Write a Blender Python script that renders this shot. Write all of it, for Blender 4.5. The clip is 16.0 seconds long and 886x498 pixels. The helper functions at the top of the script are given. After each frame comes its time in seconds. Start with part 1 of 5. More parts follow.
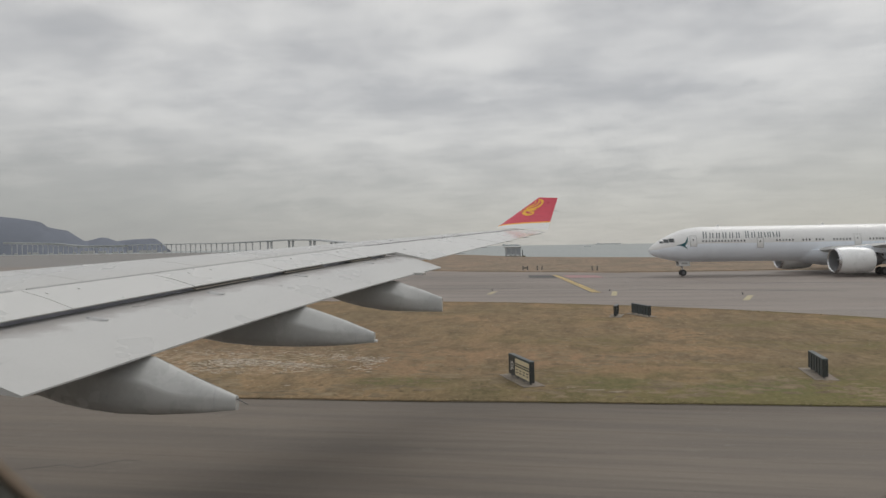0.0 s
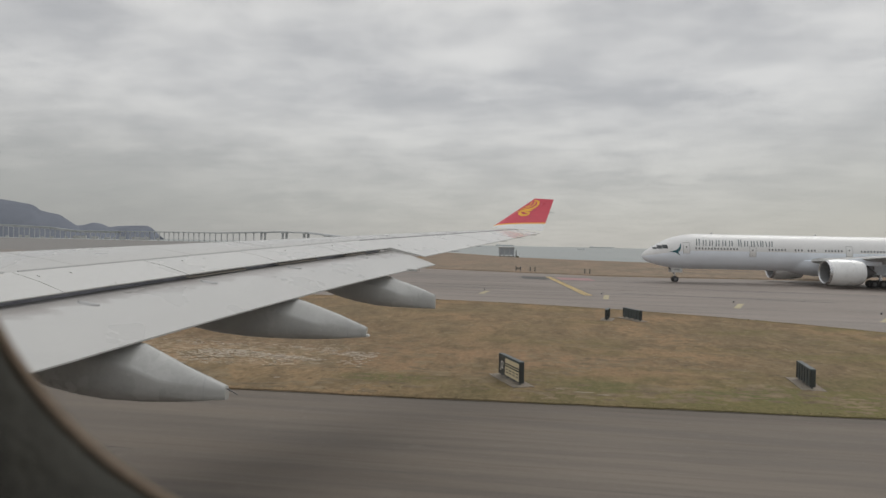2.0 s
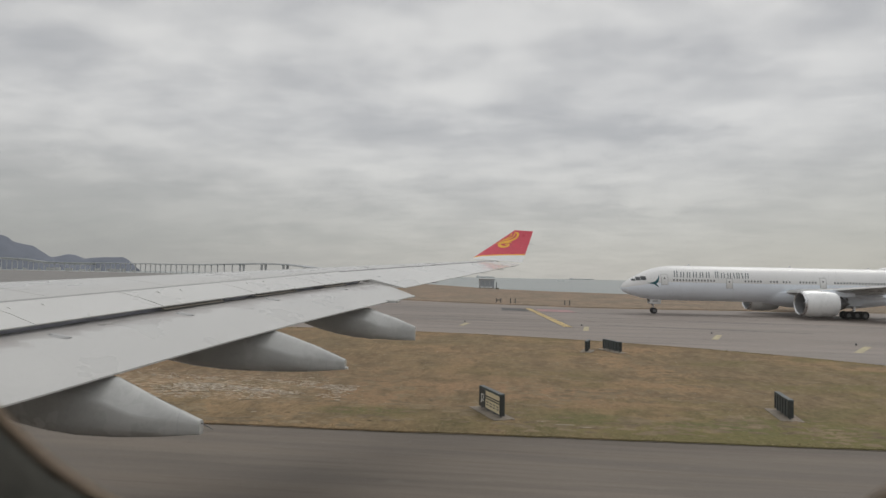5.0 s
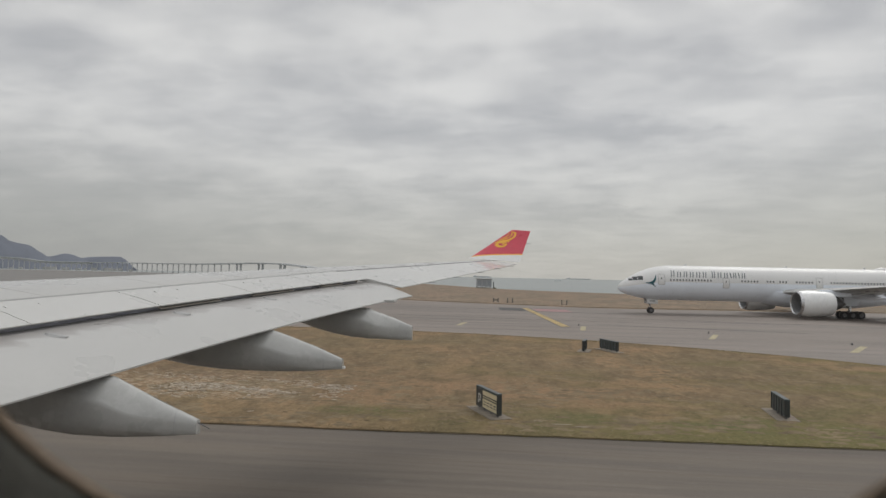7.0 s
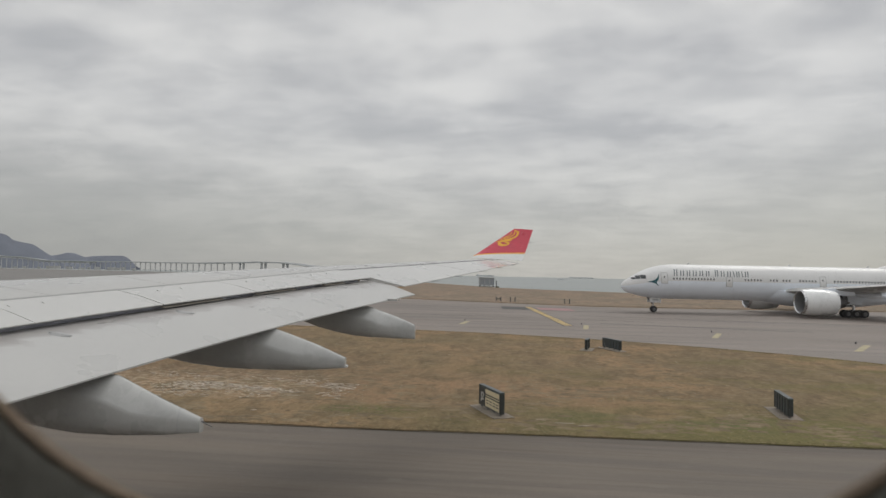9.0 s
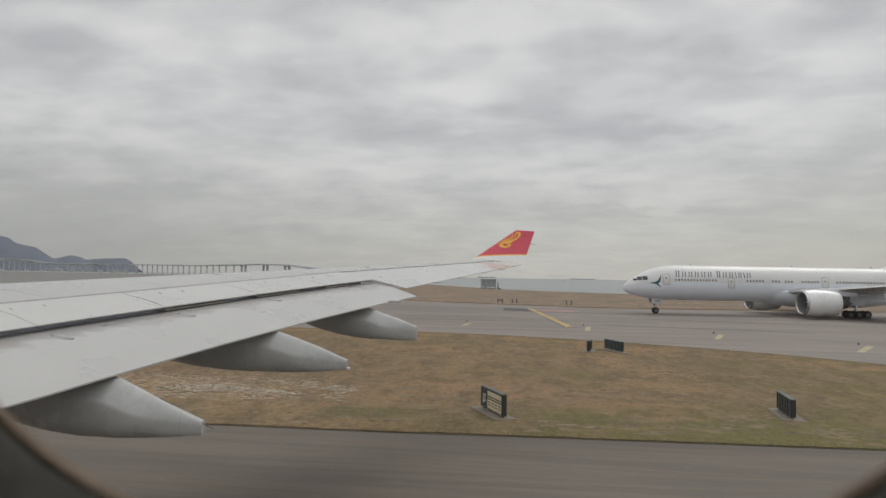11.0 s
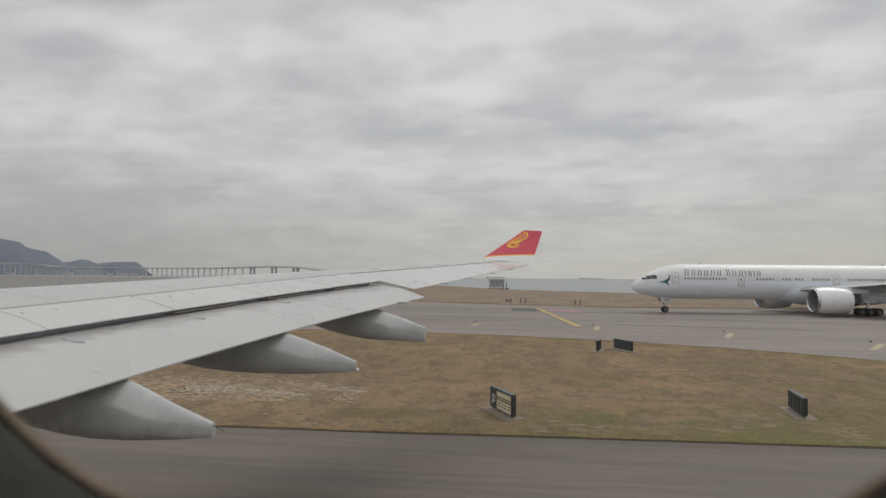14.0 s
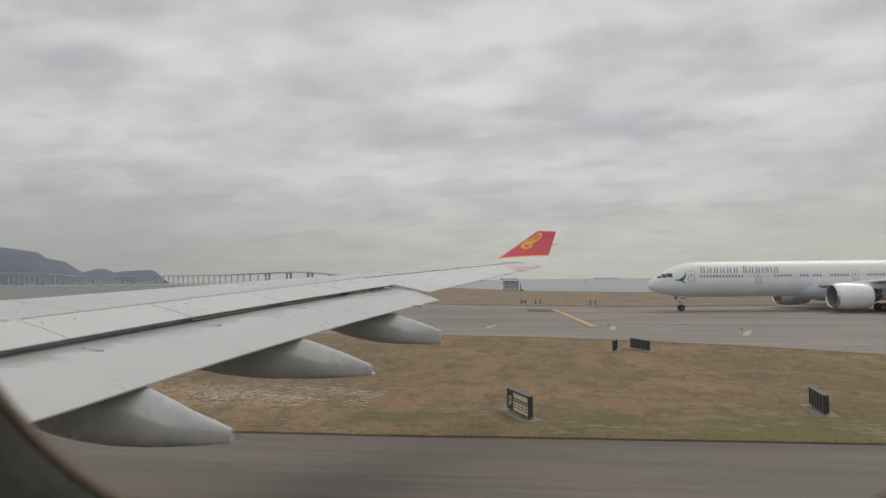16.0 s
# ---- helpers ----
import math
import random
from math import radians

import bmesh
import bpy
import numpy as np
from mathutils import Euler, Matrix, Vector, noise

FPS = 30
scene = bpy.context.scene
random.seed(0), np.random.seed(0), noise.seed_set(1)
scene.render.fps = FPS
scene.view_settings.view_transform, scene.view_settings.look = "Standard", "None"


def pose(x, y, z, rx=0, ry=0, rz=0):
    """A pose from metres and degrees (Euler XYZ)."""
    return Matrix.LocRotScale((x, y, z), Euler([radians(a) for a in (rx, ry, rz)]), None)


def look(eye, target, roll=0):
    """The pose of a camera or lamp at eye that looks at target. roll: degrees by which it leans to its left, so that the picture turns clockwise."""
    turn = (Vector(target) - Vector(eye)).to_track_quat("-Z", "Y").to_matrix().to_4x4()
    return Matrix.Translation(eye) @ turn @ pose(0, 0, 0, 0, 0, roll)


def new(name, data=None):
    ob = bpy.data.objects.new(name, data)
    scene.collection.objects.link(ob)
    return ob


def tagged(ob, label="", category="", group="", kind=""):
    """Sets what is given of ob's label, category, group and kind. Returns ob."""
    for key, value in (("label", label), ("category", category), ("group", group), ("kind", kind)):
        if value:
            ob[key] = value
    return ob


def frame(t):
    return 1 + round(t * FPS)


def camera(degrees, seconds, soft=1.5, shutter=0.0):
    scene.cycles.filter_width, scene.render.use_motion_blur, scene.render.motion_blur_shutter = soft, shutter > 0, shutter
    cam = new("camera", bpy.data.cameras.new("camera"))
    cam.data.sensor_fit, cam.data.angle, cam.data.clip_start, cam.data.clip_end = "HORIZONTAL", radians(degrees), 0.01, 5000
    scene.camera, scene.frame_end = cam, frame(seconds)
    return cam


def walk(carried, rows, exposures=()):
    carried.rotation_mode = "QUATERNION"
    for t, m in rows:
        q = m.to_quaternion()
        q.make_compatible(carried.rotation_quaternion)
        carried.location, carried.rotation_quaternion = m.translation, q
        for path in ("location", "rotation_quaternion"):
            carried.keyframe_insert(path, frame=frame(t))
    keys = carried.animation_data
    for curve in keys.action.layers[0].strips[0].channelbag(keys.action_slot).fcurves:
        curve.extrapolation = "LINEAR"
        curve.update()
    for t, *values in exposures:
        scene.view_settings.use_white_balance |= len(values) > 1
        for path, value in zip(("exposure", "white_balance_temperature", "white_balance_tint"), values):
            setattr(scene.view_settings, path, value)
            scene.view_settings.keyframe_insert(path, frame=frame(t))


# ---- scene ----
# The camera sits at a cabin window behind the wing and turns a little.
EYE = (0.0, 0.0, 6.0)
cam = camera(68.0, 16.0, soft=1.5)
# a phone lens: sharp far off, soft at the window frame beside it
cam.data.dof.use_dof, cam.data.dof.focus_distance, cam.data.dof.aperture_fstop = True, 40.0, 7.0
# seconds, turn to the left, tilt up, lean, and small shifts of the eye in metres
ROWS = [
    (0, 9.22, -0.29, -0.95, 0.019, 0, 0.026),
    (0.5, 9.25, -0.33, -0.90, 0.016, 0, 0.018),
    (1, 9.24, -0.50, 0.73, -0.005, 0, 0.015),
    (1.5, 8.98, -0.44, 0.70, -0.003, 0, 0.014),
    (2, 8.67, -0.48, 1.14, -0.010, 0, 0.014),
    (2.5, 8.18, -0.48, 2.16, -0.013, 0, 0.010),
    (3, 6.89, -0.17, 2.17, -0.011, 0, 0.011),
    (3.5, 7.07, 0.72, 1.43, -0.005, 0, 0.004),
    (4, 7.26, 2.18, 1.16, -0.002, 0, 0.001),
    (6.5, 6.72, 2.36, 1.22, 0.000, 0, 0.007),
    (7, 6.77, 2.30, 1.17, 0.000, 0, 0.002),
    (7.5, 6.90, 2.42, 0.75, 0.001, 0, -0.001),
    (8, 7.01, 2.38, 0.82, 0.003, 0, 0.001),
    (8.5, 7.00, 2.26, 1.28, -0.001, 0, -0.002),
    (9, 7.00, 2.20, 1.14, 0.001, 0, -0.001),
    (11.5, 7.26, 2.37, 0.87, 0.004, 0, 0.000),
    (12, 7.28, 2.37, 0.33, 0.005, 0, 0.004),
    (12.5, 7.40, 2.49, 0.61, 0.004, 0, 0.001),
    (13, 7.42, 2.53, 0.19, 0.009, 0, 0.007),
    (13.5, 7.50, 2.47, 0.37, 0.007, 0, 0.005),
    (14, 7.84, 2.40, 0.50, 0.004, 0, 0.000),
    (14.5, 8.34, 2.40, -0.39, 0.013, 0, 0.007),
    (15, 8.55, 2.36, 0.83, -0.003, 0, 0.002),
    (15.5, 8.75, 2.47, 0.14, 0.000, 0, 0.003),
    (16, 9.02, 2.62, -0.57, 0.004, 0, 0.002),
]
walk(cam, [(t, pose(EYE[0] + dx, EYE[1] + dy, EYE[2] + dz, 0, 0, yaw) @ pose(0, 0, 0, 90 + tilt) @ pose(0, 0, 0, 0, 0, lean))
           for t, yaw, tilt, lean, dx, dy, dz in ROWS], exposures=[(0, 0.0), (16, 0.0)])


# ---- world and sun ----
def math_node(nt, op, a, b=None, clamp=False):
    n = nt.nodes.new("ShaderNodeMath")
    n.operation, n.use_clamp = op, clamp
    for i, v in enumerate((a, b)):
        if v is None:
            continue
        if isinstance(v, (int, float)):
            n.inputs[i].default_value = v
        else:
            nt.links.new(v, n.inputs[i])
    return n.outputs[0]


def mix_node(nt, fac, a, b, blend="MIX"):
    n = nt.nodes.new("ShaderNodeMix")
    n.data_type, n.blend_type = "RGBA", blend
    for i, v in ((0, fac), (6, a), (7, b)):
        if isinstance(v, (int, float)):
            n.inputs[i].default_value = v
        elif isinstance(v, tuple):
            n.inputs[i].default_value = (*v, 1) if len(v) == 3 else v
        else:
            nt.links.new(v, n.inputs[i])
    return n.outputs[2]


def range_node(nt, value, a, b, c=0.0, d=1.0):
    n = nt.nodes.new("ShaderNodeMapRange")
    n.interpolation_type = "SMOOTHSTEP"
    nt.links.new(value, n.inputs[0])
    for i, v in enumerate((a, b, c, d)):
        n.inputs[i + 1].default_value = v
    return n.outputs[0]


def noise_node(nt, vector, scale, detail=4.0, rough=0.55, distortion=0.0):
    n = nt.nodes.new("ShaderNodeTexNoise")
    n.inputs["Scale"].default_value, n.inputs["Detail"].default_value = scale, detail
    n.inputs["Roughness"].default_value, n.inputs["Distortion"].default_value = rough, distortion
    nt.links.new(vector, n.inputs["Vector"])
    return n.outputs[0]


def scaled(nt, vector, x, y, z, ox=0, oy=0, oz=0):
    n = nt.nodes.new("ShaderNodeMapping")
    n.inputs["Scale"].default_value, n.inputs["Location"].default_value = (x, y, z), (ox, oy, oz)
    nt.links.new(vector, n.inputs["Vector"])
    return n.outputs[0]


SUN_HEIGHT, SUN_TURN = 48.0, 35.0
world = bpy.data.worlds.new("overcast_sky")
scene.world = world
world.use_nodes = True
wt = world.node_tree
wt.nodes.clear()
sky = wt.nodes.new("ShaderNodeTexSky")
sky.sky_type, sky.sun_disc = "NISHITA", False
sky.sun_elevation, sky.sun_rotation = radians(SUN_HEIGHT), radians(SUN_TURN)
coord = wt.nodes.new("ShaderNodeTexCoord")
sep = wt.nodes.new("ShaderNodeSeparateXYZ")
wt.links.new(coord.outputs["Generated"], sep.inputs[0])
up = math_node(wt, "MAXIMUM", sep.outputs[2], 0.0)
over = math_node(wt, "ADD", up, 0.13)
plane = wt.nodes.new("ShaderNodeCombineXYZ")
wt.links.new(math_node(wt, "DIVIDE", sep.outputs[0], over), plane.inputs[0])
wt.links.new(math_node(wt, "DIVIDE", sep.outputs[1], over), plane.inputs[1])
wt.links.new(math_node(wt, "MULTIPLY", up, 1.5), plane.inputs[2])
big = noise_node(wt, scaled(wt, plane.outputs[0], 0.85, 1.0, 1, 4.1, 2.3), 2.3, 2.0, 0.4, 0.0)
puffs = wt.nodes.new("ShaderNodeCombineXYZ")
over = math_node(wt, "ADD", up, 0.34)
wt.links.new(math_node(wt, "DIVIDE", sep.outputs[0], over), puffs.inputs[0])
wt.links.new(math_node(wt, "DIVIDE", sep.outputs[1], over), puffs.inputs[1])
small = noise_node(wt, scaled(wt, puffs.outputs[0], 0.9, 1.0, 1, 1.7, 8.2), 5.5, 4.0, 0.5, 0.15)
wisps = noise_node(wt, scaled(wt, plane.outputs[0], 0.75, 1.0, 1, 6.4, 3.9), 6.0, 5.0, 0.55, 0.1)
cloud = math_node(wt, "ADD", math_node(wt, "MULTIPLY", big, 0.34), math_node(wt, "MULTIPLY", small, 0.33))
cloud = math_node(wt, "ADD", cloud, math_node(wt, "MULTIPLY", wisps, 0.33))
# the larger banks of the cloud deck: turn from straight out, height, half width and half height in degrees, lighter or darker
BANKS = [(-24.9, 18.6, 5.8, 1.2, 1), (-2.6, 20.3, 5.9, 1.7, 1), (6.6, 21.2, 2.8, 1.3, 0.8), (24.7, 16.7, 3.2, 1.2, 1), (16.5, 13.0, 4.6, 0.9, 1.4), (-3.3, 16.3, 3.4, 1.0, 0.9),
         (-15.2, 9.1, 6.8, 0.5, 1), (11.8, 6.7, 4.0, 0.6, 1), (-21.7, 4.4, 6.5, 0.4, 1), (-36.1, 3.7, 2.3, 0.4, 0.8), (5.4, 8.6, 7.1, 0.5, 0.8),
         (13.5, 16.5, 6.5, 2.2, -1), (-8.4, 12.4, 5.9, 1.1, -1.2), (3.9, 12.9, 4.3, 1.3, -1), (-40.3, 17.4, 3.8, 3.0, -0.8), (-16.9, 17.9, 2.6, 2.7, -0.6), (-34.2, 5.9, 6.3, 0.9, -1), (23.2, 19.3, 3.7, 1.7, -0.8), (5.9, 5.4, 7.5, 0.5, -1)]
turn_of = math_node(wt, "ARCTAN2", sep.outputs[0], sep.outputs[1])
rise_of = math_node(wt, "ARCSINE", sep.outputs[2])
wobble = math_node(wt, "MULTIPLY", math_node(wt, "SUBTRACT", small, 0.5), 0.07)
turn_of = math_node(wt, "ADD", turn_of, math_node(wt, "MULTIPLY", wobble, 3.0))
rise_of = math_node(wt, "ADD", rise_of, wobble)
for az, el, wide, tall, amount in BANKS:
    du = math_node(wt, "MULTIPLY", math_node(wt, "SUBTRACT", turn_of, radians(az)), 1 / radians(wide))
    dv = math_node(wt, "MULTIPLY", math_node(wt, "SUBTRACT", rise_of, radians(el)), 1 / radians(tall))
    far = math_node(wt, "ADD", math_node(wt, "MULTIPLY", du, du), math_node(wt, "MULTIPLY", dv, dv))
    bank = math_node(wt, "POWER", 2.0, math_node(wt, "MULTIPLY", far, -1.0))
    cloud = math_node(wt, "ADD", cloud, math_node(wt, "MULTIPLY", bank, 0.115 * amount))
cloud = range_node(wt, cloud, 0.27, 0.72)
cloud_color = mix_node(wt, cloud, (0.45, 0.455, 0.465), (0.72, 0.715, 0.70))
low = range_node(wt, up, 0.0, 0.24, 1.0, 0.0)
cloud_color = mix_node(wt, math_node(wt, "MULTIPLY", low, 0.66), cloud_color, (0.445, 0.435, 0.395))
# duller haze low over the hills and over the far end of the field
for az, wide, tall, amount, tone in ((-42, 22, 5.0, 0.9, (0.345, 0.35, 0.345)), (30, 12, 7.0, 0.45, (0.40, 0.40, 0.365))):
    du = math_node(wt, "MULTIPLY", math_node(wt, "SUBTRACT", turn_of, radians(az)), 1 / radians(wide))
    dv = math_node(wt, "MULTIPLY", math_node(wt, "SUBTRACT", rise_of, radians(1.0)), 1 / radians(tall))
    haze = math_node(wt, "POWER", 2.0, math_node(wt, "MULTIPLY", math_node(wt, "ADD", math_node(wt, "MULTIPLY", du, du), math_node(wt, "MULTIPLY", dv, dv)), -1.0))
    cloud_color = mix_node(wt, math_node(wt, "MULTIPLY", haze, amount), cloud_color, tone)
high = range_node(wt, up, 0.36, 0.95, 1.0, 1.65)
grow = wt.nodes.new("ShaderNodeVectorMath")
grow.operation = "SCALE"
wt.links.new(cloud_color, grow.inputs[0])
wt.links.new(high, grow.inputs[3])
dim = wt.nodes.new("ShaderNodeVectorMath")
dim.operation = "SCALE"
dim.inputs[3].default_value = 0.08
wt.links.new(sky.outputs[0], dim.inputs[0])
sky_mix = mix_node(wt, 0.93, dim.outputs[0], grow.outputs[0])
back = wt.nodes.new("ShaderNodeBackground")
back.inputs[1].default_value = 1.0
wt.links.new(sky_mix, back.inputs[0])
world_out = wt.nodes.new("ShaderNodeOutputWorld")
wt.links.new(back.outputs[0], world_out.inputs[0])

sun_data = bpy.data.lights.new("sun", "SUN")
sun_data.energy, sun_data.angle, sun_data.color = 0.7, radians(25), (1.0, 0.97, 0.92)
sun = new("sun", sun_data)
sun_way = Vector((math.sin(radians(SUN_TURN)) * math.cos(radians(SUN_HEIGHT)), math.cos(radians(SUN_TURN)) * math.cos(radians(SUN_HEIGHT)), math.sin(radians(SUN_HEIGHT))))
sun.matrix_world = look(sun_way * 60, (0, 0, 0))


# ---- materials ----
def material(name, color, rough=0.6, metal=0.0, vary=0.12, scale=3.0, fine=40.0, bump=0.0, coat=0.0, specular=0.5, stretch=(1, 1, 1)):
    """A painted or plain surface with two scales of wear."""
    m = bpy.data.materials.new(name)
    m.use_nodes = True
    nt = m.node_tree
    b = nt.nodes["Principled BSDF"]
    c = nt.nodes.new("ShaderNodeTexCoord").outputs["Object"]
    v = scaled(nt, c, *stretch)
    n1, n2 = noise_node(nt, v, scale, 5.0), noise_node(nt, v, fine, 3.0)
    f = math_node(nt, "ADD", math_node(nt, "MULTIPLY", n1, 0.7), math_node(nt, "MULTIPLY", n2, 0.3))
    f = range_node(nt, f, 0.3, 0.7)
    nt.links.new(mix_node(nt, f, tuple(x * (1 - vary) for x in color), tuple(min(1, x * (1 + vary)) for x in color)), b.inputs["Base Color"])
    nt.links.new(range_node(nt, n1, 0.3, 0.7, max(0.02, rough - 0.08), min(1, rough + 0.08)), b.inputs["Roughness"])
    b.inputs["Metallic"].default_value, b.inputs["Coat Weight"].default_value = metal, coat
    b.inputs["Specular IOR Level"].default_value = specular
    if bump:
        bn = nt.nodes.new("ShaderNodeBump")
        bn.inputs["Strength"].default_value, bn.inputs["Distance"].default_value = bump, 0.02
        nt.links.new(n2, bn.inputs["Height"])
        nt.links.new(bn.outputs[0], b.inputs["Normal"])
    return m


def grass_material(name, gain):
    m = bpy.data.materials.new(name)
    m.use_nodes = True
    nt = m.node_tree
    b = nt.nodes["Principled BSDF"]
    c = nt.nodes.new("ShaderNodeTexCoord").outputs["Object"]
    s = nt.nodes.new("ShaderNodeSeparateXYZ")
    nt.links.new(c, s.inputs[0])
    wide = noise_node(nt, scaled(nt, c, 0.9, 0.6, 1), 0.11, 4.0, 0.55, 0.3)
    mid = noise_node(nt, scaled(nt, c, 1.0, 0.55, 1), 0.55, 5.0, 0.65, 0.2)
    fine = noise_node(nt, scaled(nt, c, 1.2, 0.7, 1), 6.0, 5.0, 0.7)
    grain = noise_node(nt, c, 26.0, 3.0, 0.6)
    color = mix_node(nt, range_node(nt, wide, 0.35, 0.65), (0.305, 0.210, 0.132), (0.200, 0.158, 0.102))
    color = mix_node(nt, range_node(nt, mid, 0.44, 0.62, 0, 0.75), color, (0.135, 0.102, 0.068))
    tuft = noise_node(nt, scaled(nt, c, 1.0, 0.55, 1, 9.1, 4.4), 1.5, 5.0, 0.7, 0.3)
    color = mix_node(nt, range_node(nt, tuft, 0.5, 0.68, 0, 0.55), color, (0.34, 0.26, 0.17))
    color = mix_node(nt, range_node(nt, tuft, 0.46, 0.3, 0, 0.42), color, (0.125, 0.095, 0.062))
    mottle = noise_node(nt, scaled(nt, c, 1.15, 0.6, 1, 2.6, 0.7), 2.9, 6.0, 0.75, 0.4)
    color = mix_node(nt, range_node(nt, mottle, 0.52, 0.62, 0, 0.55), color, (0.105, 0.082, 0.054))
    color = mix_node(nt, range_node(nt, mottle, 0.46, 0.36, 0, 0.45), color, (0.33, 0.255, 0.17))
    # greener along the kerb and in a few damp hollows
    strip = range_node(nt, s.outputs[1], 26.5, 31.0, 1.0, 0.0)
    wet = range_node(nt, noise_node(nt, scaled(nt, c, 0.5, 1, 1, 7.3, 1.9), 0.13, 4.0, 0.6), 0.46, 0.64)
    green = math_node(nt, "ADD", math_node(nt, "MULTIPLY", strip, range_node(nt, mid, 0.25, 0.5)), math_node(nt, "MULTIPLY", wet, 0.75), True)
    right = range_node(nt, s.outputs[0], -11.0, 10.0, 0.08, 1.0)
    near = range_node(nt, s.outputs[1], 55.0, 90.0, 1.0, 0.2)
    green = math_node(nt, "MULTIPLY", math_node(nt, "MULTIPLY", green, right), near)
    color = mix_node(nt, math_node(nt, "MULTIPLY", green, 0.9), color, (0.142, 0.142, 0.058))
    lush = math_node(nt, "MULTIPLY", math_node(nt, "MULTIPLY", range_node(nt, s.outputs[1], 25.5, 27.0), range_node(nt, s.outputs[1], 33.5, 28.5)), range_node(nt, noise_node(nt, scaled(nt, c, 0.55, 1.2, 1, 3.3, 6.1), 0.28, 4.0, 0.6), 0.46, 0.6))
    color = mix_node(nt, math_node(nt, "MULTIPLY", math_node(nt, "MULTIPLY", lush, 0.75), right), color, (0.118, 0.132, 0.058))
    dx, dy = math_node(nt, "MULTIPLY", math_node(nt, "ADD", s.outputs[0], 6.5), 0.36), math_node(nt, "MULTIPLY", math_node(nt, "SUBTRACT", s.outputs[1], 28.3), 0.8)
    damp = range_node(nt, math_node(nt, "ADD", math_node(nt, "MULTIPLY", dx, dx), math_node(nt, "MULTIPLY", dy, dy)), 0.1, 1.3, 0.85, 0.0)
    color = mix_node(nt, math_node(nt, "MULTIPLY", damp, range_node(nt, mottle, 0.4, 0.6, 1.0, 0.35)), color, (0.120, 0.128, 0.056))
    rust_zone = math_node(nt, "MULTIPLY", math_node(nt, "MULTIPLY", range_node(nt, s.outputs[0], 9.0, 2.0), range_node(nt, s.outputs[1], 28.5, 31.5)), range_node(nt, s.outputs[1], 48.0, 36.0))
    color = mix_node(nt, math_node(nt, "MULTIPLY", rust_zone, range_node(nt, mid, 0.62, 0.38, 0, 0.5)), color, (0.27, 0.175, 0.118))
    # bare, pale, cracked earth between the tufts
    pale_zone = math_node(nt, "MULTIPLY", range_node(nt, s.outputs[0], -9.5, -12.5), math_node(nt, "MULTIPLY", range_node(nt, s.outputs[1], 28.5, 31.0), range_node(nt, s.outputs[1], 40.0, 35.0)))
    pale = math_node(nt, "MULTIPLY", pale_zone, range_node(nt, noise_node(nt, scaled(nt, c, 0.6, 1.8, 1), 3.6, 5.0, 0.75), 0.50, 0.56))
    color = mix_node(nt, math_node(nt, "MULTIPLY", pale, 0.9), color, (0.47, 0.41, 0.33))
    # darker thatch beyond it
    thatch = math_node(nt, "MULTIPLY", range_node(nt, s.outputs[0], -9.0, -13.0), math_node(nt, "MULTIPLY", range_node(nt, s.outputs[1], 33.0, 36.0), range_node(nt, s.outputs[1], 50.0, 43.0)))
    color = mix_node(nt, math_node(nt, "MULTIPLY", thatch, range_node(nt, mottle, 0.42, 0.58, 0.1, 0.75)), color, (0.125, 0.090, 0.062))
    color = mix_node(nt, range_node(nt, fine, 0.38, 0.66, 0.0, 0.65), color, mix_node(nt, 1.0, color, (0.58, 0.56, 0.55), "MULTIPLY"))
    color = mix_node(nt, range_node(nt, grain, 0.4, 0.75, 0.0, 0.3), color, (0.28, 0.22, 0.145))
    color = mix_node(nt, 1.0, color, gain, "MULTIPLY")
    nt.links.new(color, b.inputs["Base Color"])
    b.inputs["Roughness"].default_value, b.inputs["Specular IOR Level"].default_value = 0.95, 0.15
    bn = nt.nodes.new("ShaderNodeBump")
    bn.inputs["Strength"].default_value, bn.inputs["Distance"].default_value = 0.5, 0.06
    nt.links.new(math_node(nt, "ADD", fine, math_node(nt, "MULTIPLY", grain, 0.4)), bn.inputs["Height"])
    nt.links.new(bn.outputs[0], b.inputs["Normal"])
    return m


